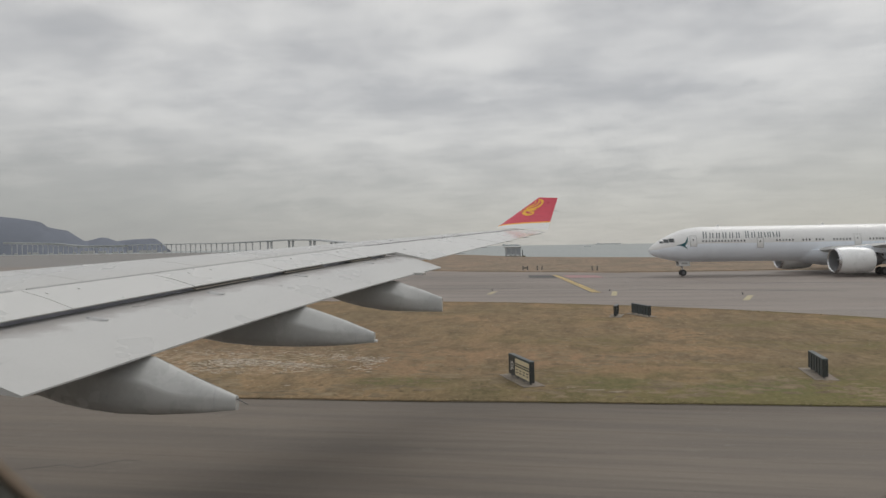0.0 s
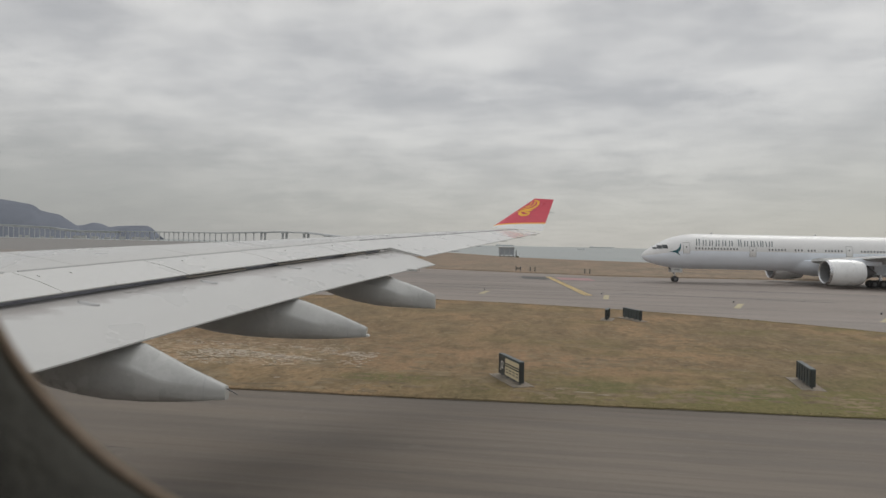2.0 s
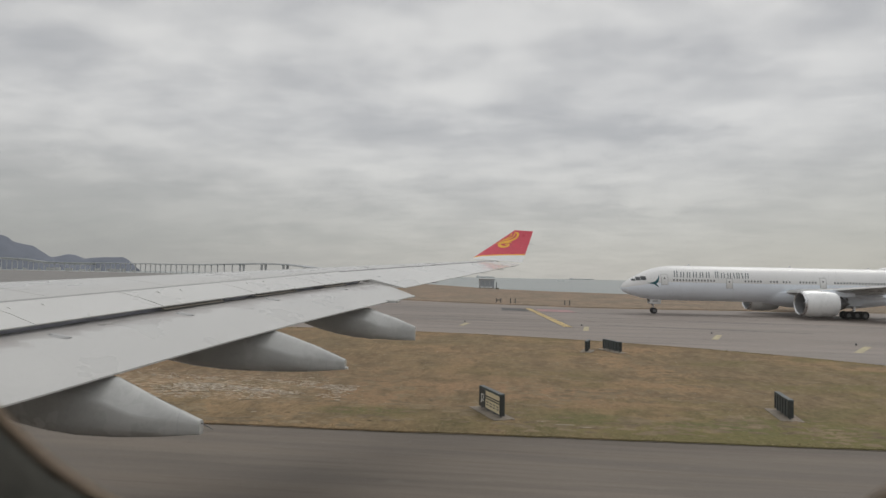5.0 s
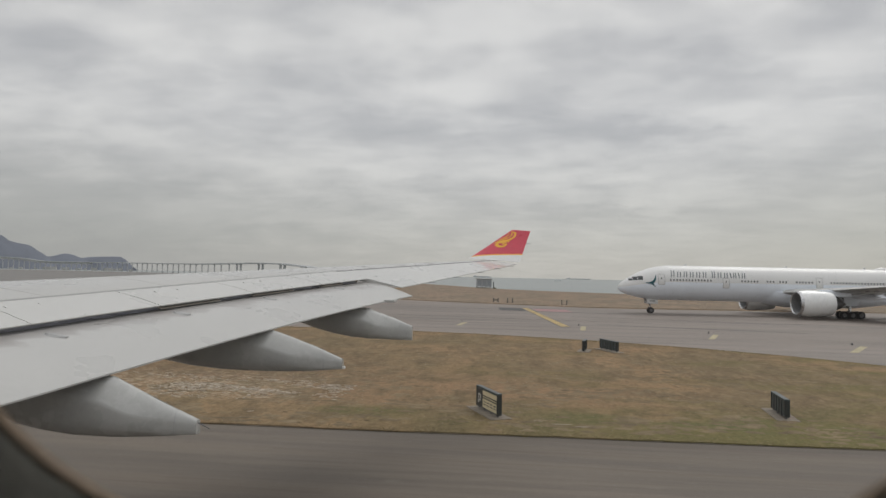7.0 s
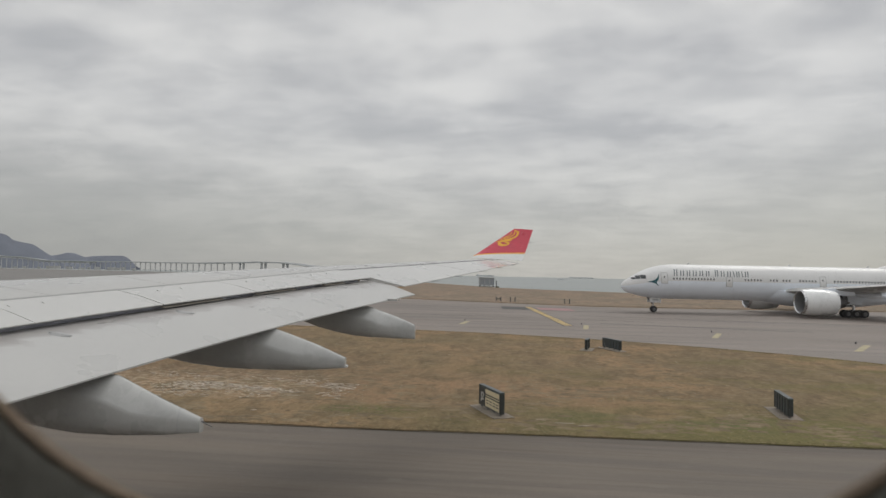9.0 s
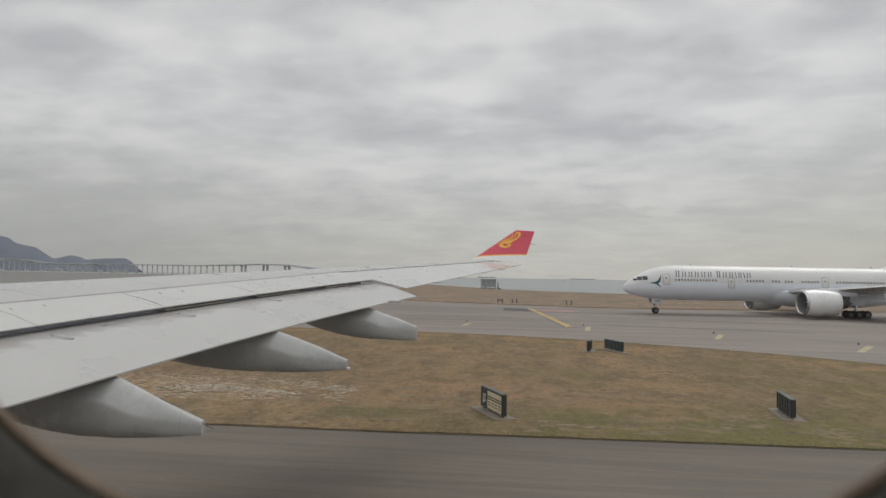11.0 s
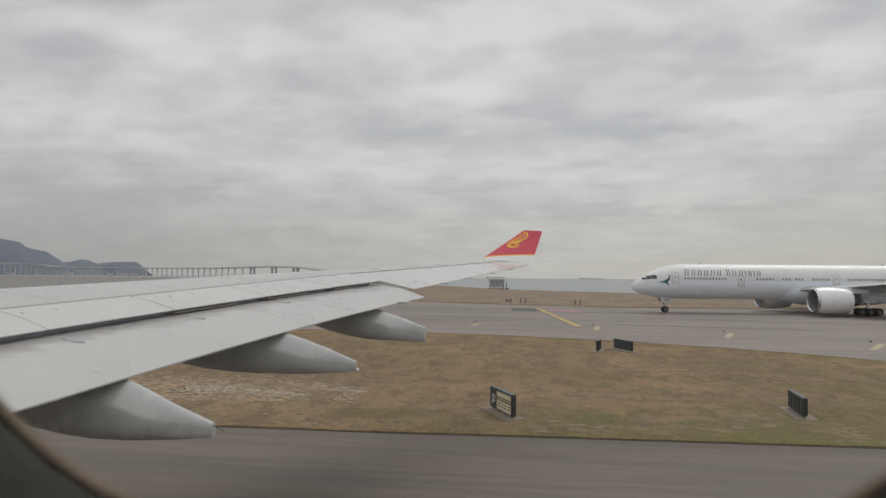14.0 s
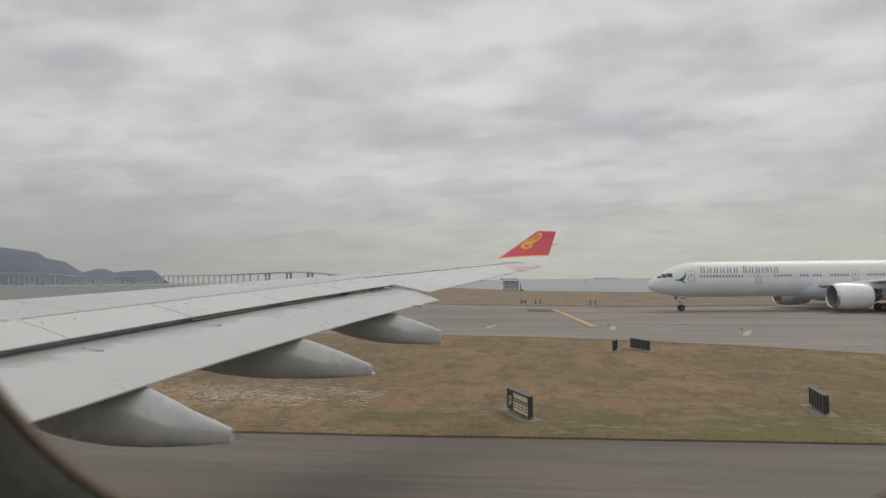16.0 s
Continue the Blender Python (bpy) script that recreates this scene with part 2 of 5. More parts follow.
def asphalt_material(name, gain, rough):
    m = bpy.data.materials.new(name)
    m.use_nodes = True
    nt = m.node_tree
    b = nt.nodes["Principled BSDF"]
    c = nt.nodes.new("ShaderNodeTexCoord").outputs["Object"]
    wide = noise_node(nt, scaled(nt, c, 0.35, 1.0, 1), 0.09, 4.0, 0.55)
    streak = noise_node(nt, scaled(nt, c, 0.05, 1.0, 1), 1.1, 5.0, 0.6)
    streak2 = noise_node(nt, scaled(nt, c, 0.035, 1.0, 1, 2.2, 7.7), 0.35, 4.0, 0.6)
    thin = noise_node(nt, scaled(nt, c, 0.03, 1.0, 1, 5.5, 3.3), 4.5, 4.0, 0.65)
    spots = noise_node(nt, scaled(nt, c, 0.4, 1.0, 1), 1.6, 5.0, 0.65)
    grain = noise_node(nt, c, 45.0, 3.0, 0.7)
    color = mix_node(nt, range_node(nt, wide, 0.35, 0.65), (0.152, 0.131, 0.114), (0.190, 0.165, 0.144))
    color = mix_node(nt, range_node(nt, streak, 0.43, 0.64, 0, 0.55), color, (0.088, 0.077, 0.066))
    color = mix_node(nt, range_node(nt, streak2, 0.47, 0.64, 0, 0.55), color, (0.092, 0.082, 0.075))
    color = mix_node(nt, range_node(nt, thin, 0.5, 0.68, 0, 0.35), color, (0.075, 0.067, 0.06))
    color = mix_node(nt, range_node(nt, spots, 0.58, 0.76, 0, 0.45), color, (0.21, 0.19, 0.168))
    color = mix_node(nt, range_node(nt, grain, 0.3, 0.7, 0.0, 0.22), color, (0.06, 0.057, 0.053))
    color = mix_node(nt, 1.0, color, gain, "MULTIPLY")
    nt.links.new(color, b.inputs["Base Color"])
    nt.links.new(range_node(nt, streak, 0.3, 0.7, rough, rough - 0.2), b.inputs["Roughness"])
    b.inputs["Specular IOR Level"].default_value = 0.35
    bn = nt.nodes.new("ShaderNodeBump")
    bn.inputs["Strength"].default_value, bn.inputs["Distance"].default_value = 0.35, 0.01
    nt.links.new(grain, bn.inputs["Height"])
    nt.links.new(bn.outputs[0], b.inputs["Normal"])
    return m


def water_material():
    m = bpy.data.materials.new("sea_water")
    m.use_nodes = True
    nt = m.node_tree
    b = nt.nodes["Principled BSDF"]
    c = nt.nodes.new("ShaderNodeTexCoord").outputs["Object"]
    wave = noise_node(nt, scaled(nt, c, 0.5, 1.0, 1), 0.25, 5.0, 0.6)
    broad = noise_node(nt, scaled(nt, c, 0.3, 1.0, 1), 0.012, 4.0, 0.5)
    nt.links.new(mix_node(nt, range_node(nt, broad, 0.35, 0.65), (0.15, 0.175, 0.17), (0.19, 0.21, 0.20)), b.inputs["Base Color"])
    b.inputs["Roughness"].default_value = 0.32
    bn = nt.nodes.new("ShaderNodeBump")
    bn.inputs["Strength"].default_value, bn.inputs["Distance"].default_value = 0.6, 0.5
    nt.links.new(wave, bn.inputs["Height"])
    nt.links.new(bn.outputs[0], b.inputs["Normal"])
    return m


def flap_material():
    """Light grey paint with oily stains dragged back from the slot ahead of the flap."""
    m = material("flap_grey_paint", (0.445, 0.443, 0.43), 0.33, 0, 0.05, 0.9, 12, coat=0.2)
    nt = m.node_tree
    b = nt.nodes["Principled BSDF"]
    clean = b.inputs["Base Color"].links[0].from_socket
    c = nt.nodes.new("ShaderNodeTexCoord").outputs["Object"]
    s = nt.nodes.new("ShaderNodeSeparateXYZ")
    nt.links.new(c, s.inputs[0])
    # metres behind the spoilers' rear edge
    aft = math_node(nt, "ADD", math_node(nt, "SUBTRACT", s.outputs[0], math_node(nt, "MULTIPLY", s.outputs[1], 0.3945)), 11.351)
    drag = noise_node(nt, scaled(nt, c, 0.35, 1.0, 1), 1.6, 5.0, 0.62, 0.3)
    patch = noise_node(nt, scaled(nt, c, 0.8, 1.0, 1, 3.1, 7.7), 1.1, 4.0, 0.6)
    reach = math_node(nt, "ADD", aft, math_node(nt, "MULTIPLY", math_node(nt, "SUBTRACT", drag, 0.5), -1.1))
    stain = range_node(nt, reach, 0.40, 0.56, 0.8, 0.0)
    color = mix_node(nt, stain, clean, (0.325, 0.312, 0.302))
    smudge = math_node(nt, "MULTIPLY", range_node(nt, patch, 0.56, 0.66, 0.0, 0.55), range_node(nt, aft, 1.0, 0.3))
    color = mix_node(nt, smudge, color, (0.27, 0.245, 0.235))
    nt.links.new(color, b.inputs["Base Color"])
    return m


def window_material():
    """Clear acrylic whose thin, unevenly smeared film stands in for haze and glare."""
    m = bpy.data.materials.new("veiled_acrylic")
    m.use_nodes = True
    nt = m.node_tree
    nt.nodes.clear()
    c = nt.nodes.new("ShaderNodeTexCoord").outputs["Object"]
    smear = noise_node(nt, scaled(nt, c, 1.0, 1.0, 0.35), 14.0, 4.0, 0.55, 0.4)
    clear, film, mixed, out = (nt.nodes.new("ShaderNode" + k) for k in ("BsdfTransparent", "BsdfTranslucent", "MixShader", "OutputMaterial"))
    film.inputs[0].default_value = (0.95, 0.93, 0.88, 1)
    nt.links.new(range_node(nt, smear, 0.3, 0.7, 0.003, 0.008), mixed.inputs[0])
    nt.links.new(clear.outputs[0], mixed.inputs[1])
    nt.links.new(film.outputs[0], mixed.inputs[2])
    nt.links.new(mixed.outputs[0], out.inputs[0])
    return m


WINDOW_FILM, FLAP_PAINT = window_material(), flap_material()
# The second grass is for far off: haze is in its paler, bluer gain
GRASS, HAZED_GRASS, WATER = grass_material("dry_grass", (0.97, 0.925, 0.83)), grass_material("hazed_grass", (1.08, 1.12, 1.28)), water_material()
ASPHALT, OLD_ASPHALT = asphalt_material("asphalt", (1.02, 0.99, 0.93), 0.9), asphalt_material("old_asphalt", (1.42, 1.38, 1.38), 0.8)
SPOILER_PAINT = material("spoiler_grey_paint", (0.495, 0.493, 0.477), 0.32, 0, 0.05, 0.8, 9, coat=0.3)
WING_PAINT = material("wing_grey_paint", (0.415, 0.412, 0.397), 0.30, 0, 0.06, 0.8, 9, coat=0.3, stretch=(1, 0.5, 1))
FAIRING_PAINT = material("fairing_grey_paint", (0.41, 0.412, 0.40), 0.24, 0, 0.10, 1.5, 14, coat=0.6)
DARK_GAP = material("dark_cove", (0.60, 0.61, 0.69), 0.55)
JOINT = material("skin_joint_filler", (0.40, 0.397, 0.383), 0.5)
SEALANT = material("panel_sealant", (0.36, 0.36, 0.36), 0.6)
RED_PAINT = material("red_paint", (0.56, 0.045, 0.08), 0.35, 0, 0.06)
WHITE_PAINT = material("white_paint", (0.70, 0.70, 0.695), 0.42, 0, 0.03, 0.6, 6, coat=0.1)
YELLOW_PAINT = material("yellow_paint", (0.80, 0.42, 0.03), 0.4, 0, 0.06)
# Bluish belly paint, raised past the white so haze lifts the shaded underside
BELLY_PAINT = material("belly_hazed_paint", (0.82, 0.87, 0.94), 0.42, 0, 0.04, 0.6, 6, coat=0.1)
TEAL_PAINT = material("teal_paint", (0.006, 0.085, 0.105), 0.35, 0, 0.08)
TITLE_PAINT = material("slate_title_paint", (0.085, 0.115, 0.125), 0.5)
NACELLE_PAINT = material("nacelle_white_paint", (0.80, 0.81, 0.81), 0.3, 0, 0.04, 0.8, 8, coat=0.3)
METAL = material("bare_metal", (0.55, 0.55, 0.56), 0.28, 1.0, 0.06)
DARK_METAL = material("dark_metal", (0.12, 0.12, 0.125), 0.45, 0.7)
RIM = material("dark_grey_rim", (0.16, 0.16, 0.165), 0.5, 0.6)
RUBBER = material("tyre_rubber", (0.028, 0.028, 0.03), 0.8)
GLASS_DARK = material("dark_glazing", (0.045, 0.05, 0.055), 0.12)
# Cabin panes: dark glazing greyed by haze put into the colour
PANE_HAZED = material("hazed_pane", (0.13, 0.135, 0.14), 0.15)
GROUND_YELLOW = material("worn_yellow_marking", (0.50, 0.36, 0.14), 0.7, 0, 0.25, 2.0, 18)
GROUND_PALE = material("worn_pale_marking", (0.36, 0.31, 0.19), 0.75, 0, 0.3, 2.0, 18)
GROUND_RED = material("faded_red_marking", (0.30, 0.165, 0.165), 0.75, 0, 0.25, 0.7, 12)
GROUND_BLACK = material("black_tarmac_patch", (0.055, 0.053, 0.052), 0.8, 0, 0.2, 0.7, 12)
CONCRETE = material("weathered_concrete", (0.27, 0.245, 0.21), 0.85, 0, 0.2, 2.0, 22, 0.3)
SIGN_BLACK = material("sign_black", (0.026, 0.032, 0.033), 0.45, 0, 0.2)
SIGN_GREEN = material("sign_frame_dark", (0.05, 0.066, 0.07), 0.5, 0, 0.15)
SIGN_YELLOW = material("sign_pale_yellow", (0.70, 0.62, 0.42), 0.45, 0, 0.05)
SIGN_RED = material("sign_red", (0.50, 0.03, 0.04), 0.45, 0, 0.05)
SIGN_WHITE = material("sign_white", (0.80, 0.79, 0.75), 0.5, 0, 0.03)
BRIDGE_GREY = material("bridge_concrete", (0.58, 0.59, 0.60), 0.85, 0, 0.12, 0.02, 0.4)
# Haze and under-deck shade are mixed into this pier and girder colour
PIER_GREY = material("hazed_pier_concrete", (0.55, 0.555, 0.56), 0.9, 0, 0.15, 0.02, 0.4)
FAR_WALL = material("far_pale_plaster", (0.50, 0.50, 0.49), 0.9, 0, 0.1, 0.02, 0.4)
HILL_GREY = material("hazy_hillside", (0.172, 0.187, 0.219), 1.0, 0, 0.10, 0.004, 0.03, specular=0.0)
LOUVRE_GREY = material("louvre_grey", (0.30, 0.325, 0.35), 0.7, 0, 0.1)
HUT_GREY = material("shelter_grey", (0.36, 0.385, 0.41), 0.7, 0, 0.15)
SHIP_GREY = material("ship_grey", (0.62, 0.64, 0.65), 0.8)
TRIM = material("cabin_trim", (0.38, 0.37, 0.325), 0.65, 0, 0.03, 12, 160, 0.1)
SEAL = material("window_seal", (0.44, 0.34, 0.25), 0.9, 0, 0.1, 12, 160)


# ---- building helpers ----
def part(name, bm, mat, parent=None, label="", kind="", smooth=False):
    me = bpy.data.meshes.new(name)
    bmesh.ops.recalc_face_normals(bm, faces=bm.faces)
    bm.to_mesh(me)
    bm.free()
    if smooth:
        for p in me.polygons:
            p.use_smooth = True
        me.set_sharp_from_angle(angle=radians(38))
    me.materials.append(mat)
    ob = new(name, me)
    if parent:
        ob.parent = parent
    return tagged(ob, label, "", "", kind)


def thing(name, m=None, label="", category="", group="", kind=""):
    ob = new(name)
    if m is not None:
        ob.matrix_world = m
    return tagged(ob, label, category, group, kind)


def box_bm(x0, x1, y0, y1, z0, z1, bevel=0.0, bm=None):
    bm = bm or bmesh.new()
    vs = [bm.verts.new((x, y, z)) for x in (x0, x1) for y in (y0, y1) for z in (z0, z1)]
    fs = [bm.faces.new([vs[i] for i in f]) for f in ((0, 1, 3, 2), (4, 6, 7, 5), (0, 4, 5, 1), (2, 3, 7, 6), (0, 2, 6, 4), (1, 5, 7, 3))]
    if bevel:
        es = list({e for f in fs for e in f.edges})
        bmesh.ops.bevel(bm, geom=es, offset=bevel, segments=2, affect="EDGES", profile=0.5)
    return bm


def loft_bm(sections, closed=True, caps=True, bm=None):
    """Rings of points, joined one to the next."""
    bm = bm or bmesh.new()
    rings = [[bm.verts.new(p) for p in s] for s in sections]
    n = len(rings[0])
    for a, b in zip(rings, rings[1:]):
        for i in range(n if closed else n - 1):
            j = (i + 1) % n
            bm.faces.new((a[i], a[j], b[j], b[i]))
    if caps and closed:
        bm.faces.new(rings[0])
        bm.faces.new(list(reversed(rings[-1])))
    return bm


def polygon_bm(points, z0, z1):
    """A flat slab with that outline."""
    bm = bmesh.new()
    top = [bm.verts.new((x, y, z1)) for x, y in points]
    low = [bm.verts.new((x, y, z0)) for x, y in points]
    n = len(points)
    bm.faces.new(top)
    for i in range(n):
        bm.faces.new((top[i], low[i], low[(i + 1) % n], top[(i + 1) % n]))
    return bm


def rod_bm(a, b, r0, r1=None, n=10, bm=None):
    a, b = Vector(a), Vector(b)
    r1 = r0 if r1 is None else r1
    q = (b - a).to_track_quat("Z", "Y").to_matrix()
    ring = lambda c, r: [c + q @ Vector((r * math.cos(2 * math.pi * i / n), r * math.sin(2 * math.pi * i / n), 0)) for i in range(n)]
    return loft_bm([ring(a, r0), ring(b, r1)], bm=bm)


def lathe_bm(profile, axis, centre, n=32, caps=False, bm=None):
    """Profile of (along, radius) turned about the axis 'X' or 'Y' through centre."""
    c = Vector(centre)
    rings = []
    for s, r in profile:
        ring = []
        for i in range(n):
            u, v = r * math.cos(2 * math.pi * i / n), r * math.sin(2 * math.pi * i / n)
            ring.append(c + (Vector((s, u, v)) if axis == "X" else Vector((u, s, v))))
        rings.append(ring)
    return loft_bm(rings, caps=caps, bm=bm)


def lerp(a, b, t):
    return a + (b - a) * t


def curve_value(points, x):
    """Linear in pieces through (x, y) pairs."""
    for (x0, y0), (x1, y1) in zip(points, points[1:]):
        if x <= x1:
            return lerp(y0, y1, max(0.0, (x - x0) / (x1 - x0)))
    return points[-1][1]


# ---- ground, pavement, water ----
def flat(name, points, z, mat, label, category, depth=0.06):
    ob = part(name, polygon_bm(points, z - depth, z), mat)
    return tagged(ob, label, category, "", "structure")


SHORE = [(900, 190), (300, 220), (60, 262), (18, 286), (-10, 316), (-45, 400), (-85, 490), (-240, 900), (-480, 1120), (-900, 1260), (-1500, 1330)]
flat("ground", [(-4200, -900), (900, -900)] + SHORE + [(-4200, 1400)], -0.03, GRASS, "flat airfield ground of dry brown grass", "ground", depth=4.0)
flat("water", [(-4500, -1000), (4500, -1000), (4500, 4600), (-4500, 4600)], -2.2, WATER, "calm grey-green sea reaching to the horizon", "sea")
flat("taxiway", [(-900, -70), (420, -70), (420, 27.6), (43.2, 27.4), (0, 26.4), (-900, 26.4)], 0.0, ASPHALT, "grey-brown streaked asphalt taxiway with dark tyre traces", "taxiway")
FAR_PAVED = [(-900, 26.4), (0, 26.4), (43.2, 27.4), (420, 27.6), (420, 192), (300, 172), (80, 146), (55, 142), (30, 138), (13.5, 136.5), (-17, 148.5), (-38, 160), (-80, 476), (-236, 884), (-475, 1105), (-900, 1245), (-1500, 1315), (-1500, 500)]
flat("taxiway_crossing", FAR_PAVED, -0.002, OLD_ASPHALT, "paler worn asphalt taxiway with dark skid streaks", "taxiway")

# Asphalt copy whose paler, bluer gain carries the distance haze
RUNWAY_HAZED = asphalt_material("hazed_grey_asphalt", (1.34, 1.46, 1.58), 0.85)
flat("runway", [(-1500, 540), (-420, 260), (-62, 230), (-88, 470), (-240, 878), (-478, 1098), (-900, 1238), (-1500, 1305)], 0.004, RUNWAY_HAZED, "flat grey runway far off towards the sea, with haze in its colour", "runway")

# the grass island between the two taxiways: straight along ours, curved towards the other
near_edge = [(-260, 24.2), (-60, 24.4), (-12, 24.75), (0.8, 25.2), (13, 25.65), (26, 26.1), (39, 26.9), (43.5, 27.6)]
far_edge = [(42.5, 29.6), (38.5, 36), (33.5, 43), (27.5, 50.8), (22, 56), (16, 60), (9.3, 63.4), (2, 66.2), (-5.1, 68.2), (-17.4, 69.5), (-45, 70), (-260, 68)]


def smooth_outline(points, n=4):
    out = []
    for i in range(len(points) - 1):
        p0, p1, p2, p3 = (Vector(points[max(0, min(len(points) - 1, i + k))]) for k in (-1, 0, 1, 2))
        for j in range(n):
            t = j / n
            out.append(tuple(0.5 * (2 * p1 + (p2 - p0) * t + (2 * p0 - 5 * p1 + 4 * p2 - p3) * t * t + (3 * p1 - p0 - 3 * p2 + p3) * t ** 3)))
    return out + [points[-1]]


def ragged(points, size):
    rnd = random.Random(5)
    out = []
    for (xa, ya), (xb, yb) in zip(points, points[1:]):
        n = max(1, min(60, int(math.hypot(xb - xa, yb - ya) / 0.5)))
        out += [(lerp(xa, xb, k / n) + rnd.uniform(-size, size) * 0.3, lerp(ya, yb, k / n) + rnd.uniform(-size, size)) for k in range(n)]
    return out


ISLAND = ragged(smooth_outline(near_edge), 0.05) + ragged(smooth_outline(far_edge), 0.12)
flat("grass_island", ISLAND, 0.06, GRASS, "dry brown grass island with green patches between taxiways", "grass", depth=0.10)
# dark strip that paints in the shadow line below the raised grass edge
EDGE_SHADE = material("dark_edge_shade", (0.115, 0.096, 0.077), 0.95, 0, 0.25, 1.5, 20)
edge_line = smooth_outline(near_edge)
tagged(part("trim", polygon_bm([(x, y - 0.045) for x, y in edge_line] + [(x, y + 0.02) for x, y in reversed(edge_line)], -0.02, 0.025), EDGE_SHADE),
       "dark strip for the shade along the grass edge", "trim", "", "structure")

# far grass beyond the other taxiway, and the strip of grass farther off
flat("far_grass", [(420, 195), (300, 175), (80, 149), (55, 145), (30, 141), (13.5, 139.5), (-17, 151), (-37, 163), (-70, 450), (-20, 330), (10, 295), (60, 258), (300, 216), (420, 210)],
     0.04, HAZED_GRASS, "flat dry grass strip along the sea shore", "grass")


def ground_mark(name, points, mat, label, z=0.006):
    return tagged(part(name, polygon_bm(points, z - 0.008, z), mat), label, "marking", "taxiway markings", "structure")


def strip(a, b, w):
    a, b = Vector(a), Vector(b)
    n = Vector((-(b - a).y, (b - a).x)).normalized() * w / 2
    return [tuple(a + n), tuple(a - n), tuple(b - n), tuple(b + n)]


SAND = material("pale_dry_earth", (0.26, 0.212, 0.152), 0.95, 0, 0.3, 2.5, 25, 0.3)
SKID = material("rubber_film", (0.10, 0.092, 0.09), 0.7, 0, 0.25, 0.6, 9)
# yellow ladder-like line across the other taxiway, edged in black
ground_mark("marking_line", strip((0.9, 129.0), (5.6, 81.6), 1.3), GROUND_BLACK, "black border of the yellow taxiway line")
for off in (-0.38, 0.0, 0.38):
    ground_mark("marking_line", strip((0.95 + off, 128.6), (5.6 + off, 82.0), 0.22), GROUND_YELLOW, "worn yellow taxiway centre line", 0.012)
for i in range(24):
    x, y = lerp(1.0, 5.6, i / 24), lerp(127.8, 82.5, i / 24)
    ground_mark("marking_dash", strip((x - 0.48, y - 0.05), (x + 0.48, y + 0.05), 0.7), GROUND_YELLOW, "worn yellow rung across the centre line", 0.014)
ground_mark("marking_patch", [(-4.2, 128.0), (0.4, 127.0), (1.2, 118.0), (-3.6, 119.2)], GROUND_BLACK, "black painted patch on asphalt")
ground_mark("marking_patch", [(2.4, 127.0), (8.6, 125.6), (9.2, 117.4), (3.2, 118.6)], GROUND_RED, "faded red runway designation patch on asphalt")
# short pale dashes of a curved line, each with a stud light at its end
for (x0, y0), (x1, y1) in (((7.2, 77.2), (7.9, 83.6)), ((19.6, 70.6), (21.8, 76.8)), ((29.0, 61.4), (32.8, 67.6)), ((-7.4, 79.8), (-7.0, 85.0)), ((37.5, 50.5), (43.0, 55.5))):
    ground_mark("marking_dash", strip((x0, y0), (x1, y1), 0.62), GROUND_PALE, "worn pale yellow dash on asphalt")
    stud = thing("stud_light", pose(x1 - 0.5, y1 + 1.2, 0.0), "small dark stud light beside a pale dash", "light fixture", "stud lights")
    part("base", lathe_bm([(-0.08, 0.01), (-0.08, 0.07), (0.08, 0.07), (0.08, 0.01)], "Y", (0, 0, 0.07), 12), DARK_METAL, stud, smooth=True)
    part("lens", box_bm(-0.05, 0.05, -0.05, 0.05, 0.13, 0.2, 0.015), SIGN_GREEN, stud)
# old skid streaks on the far taxiway
for a, b, w in (((-34, 112), (6, 106.5), 0.5), ((-20, 98), (18, 93), 0.35), ((-30, 92.5), (-4, 90.5), 0.6), ((-4, 118), (40, 113.5), 0.45), ((-26, 124), (2, 121.5), 0.7), ((8, 104), (60, 97), 0.4), ((10, 88), (34, 82.5), 0.35), ((24, 99), (75, 93), 0.6)):
    ground_mark("skid_mark", strip(a, b, w), GROUND_BLACK if w < 0.5 else SKID, "dark rubber skid streak on asphalt", 0.003)
# sealed cracks in the near taxiway
crack_rnd = random.Random(41)
CRACK = material("crack_filler", (0.085, 0.076, 0.068), 0.8, 0, 0.3, 2.0, 20)
for ends in (((13.0, 16.0), (22.0, 23.8)), ((-16.0, 15.6), (-11.5, 17.2))):
    a, b = Vector(ends[0]), Vector(ends[1])
    left, right = [], []
    for k in range(41):
        p = a.lerp(b, k / 40) + Vector((crack_rnd.uniform(-0.05, 0.05), 0.35 * noise.noise(Vector((k * 0.13, a.x, 0.0))) + crack_rnd.uniform(-0.05, 0.05)))
        w = 0.028 * math.sin(math.pi * (k + 0.5) / 41) * crack_rnd.uniform(0.3, 1.2)
        left.append((p.x, p.y + w))
        right.append((p.x, p.y - w))
    ground_mark("crack", left + right[::-1], CRACK, "thin uneven crack in asphalt", 0.004)
ground_mark("marking_patch", [(30, 25.0), (38.5, 25.6), (38.8, 26.2), (30, 25.5)], CONCRETE, "pale dusty patch at the taxiway edge")
for x, y, r in ((1.7, 27.3, 0.26), (2.5, 27.0, 0.2), (0.8, 27.7, 0.16), (-10.8, 30.6, 0.22)):
    rnd_patch = random.Random(int(x * 10))
    pts = [(x + math.cos(a) * r * rnd_patch.uniform(1.0, 2.2), y + math.sin(a) * r * rnd_patch.uniform(0.25, 0.6)) for a in (math.tau * k / 14 for k in range(14))]
    ground_mark("bare_patch", pts, SAND, "pale bare earth showing between the grass", 0.068)
# storm drain cover in the grass
drain = thing("drain_cover", pose(-29.0, 54.5, 0.06), "flat concrete drain cover set in dry grass", "drain")
part("frame", box_bm(-1.6, 1.6, -0.9, 0.9, -0.05, 0.05, 0.02), CONCRETE, drain)
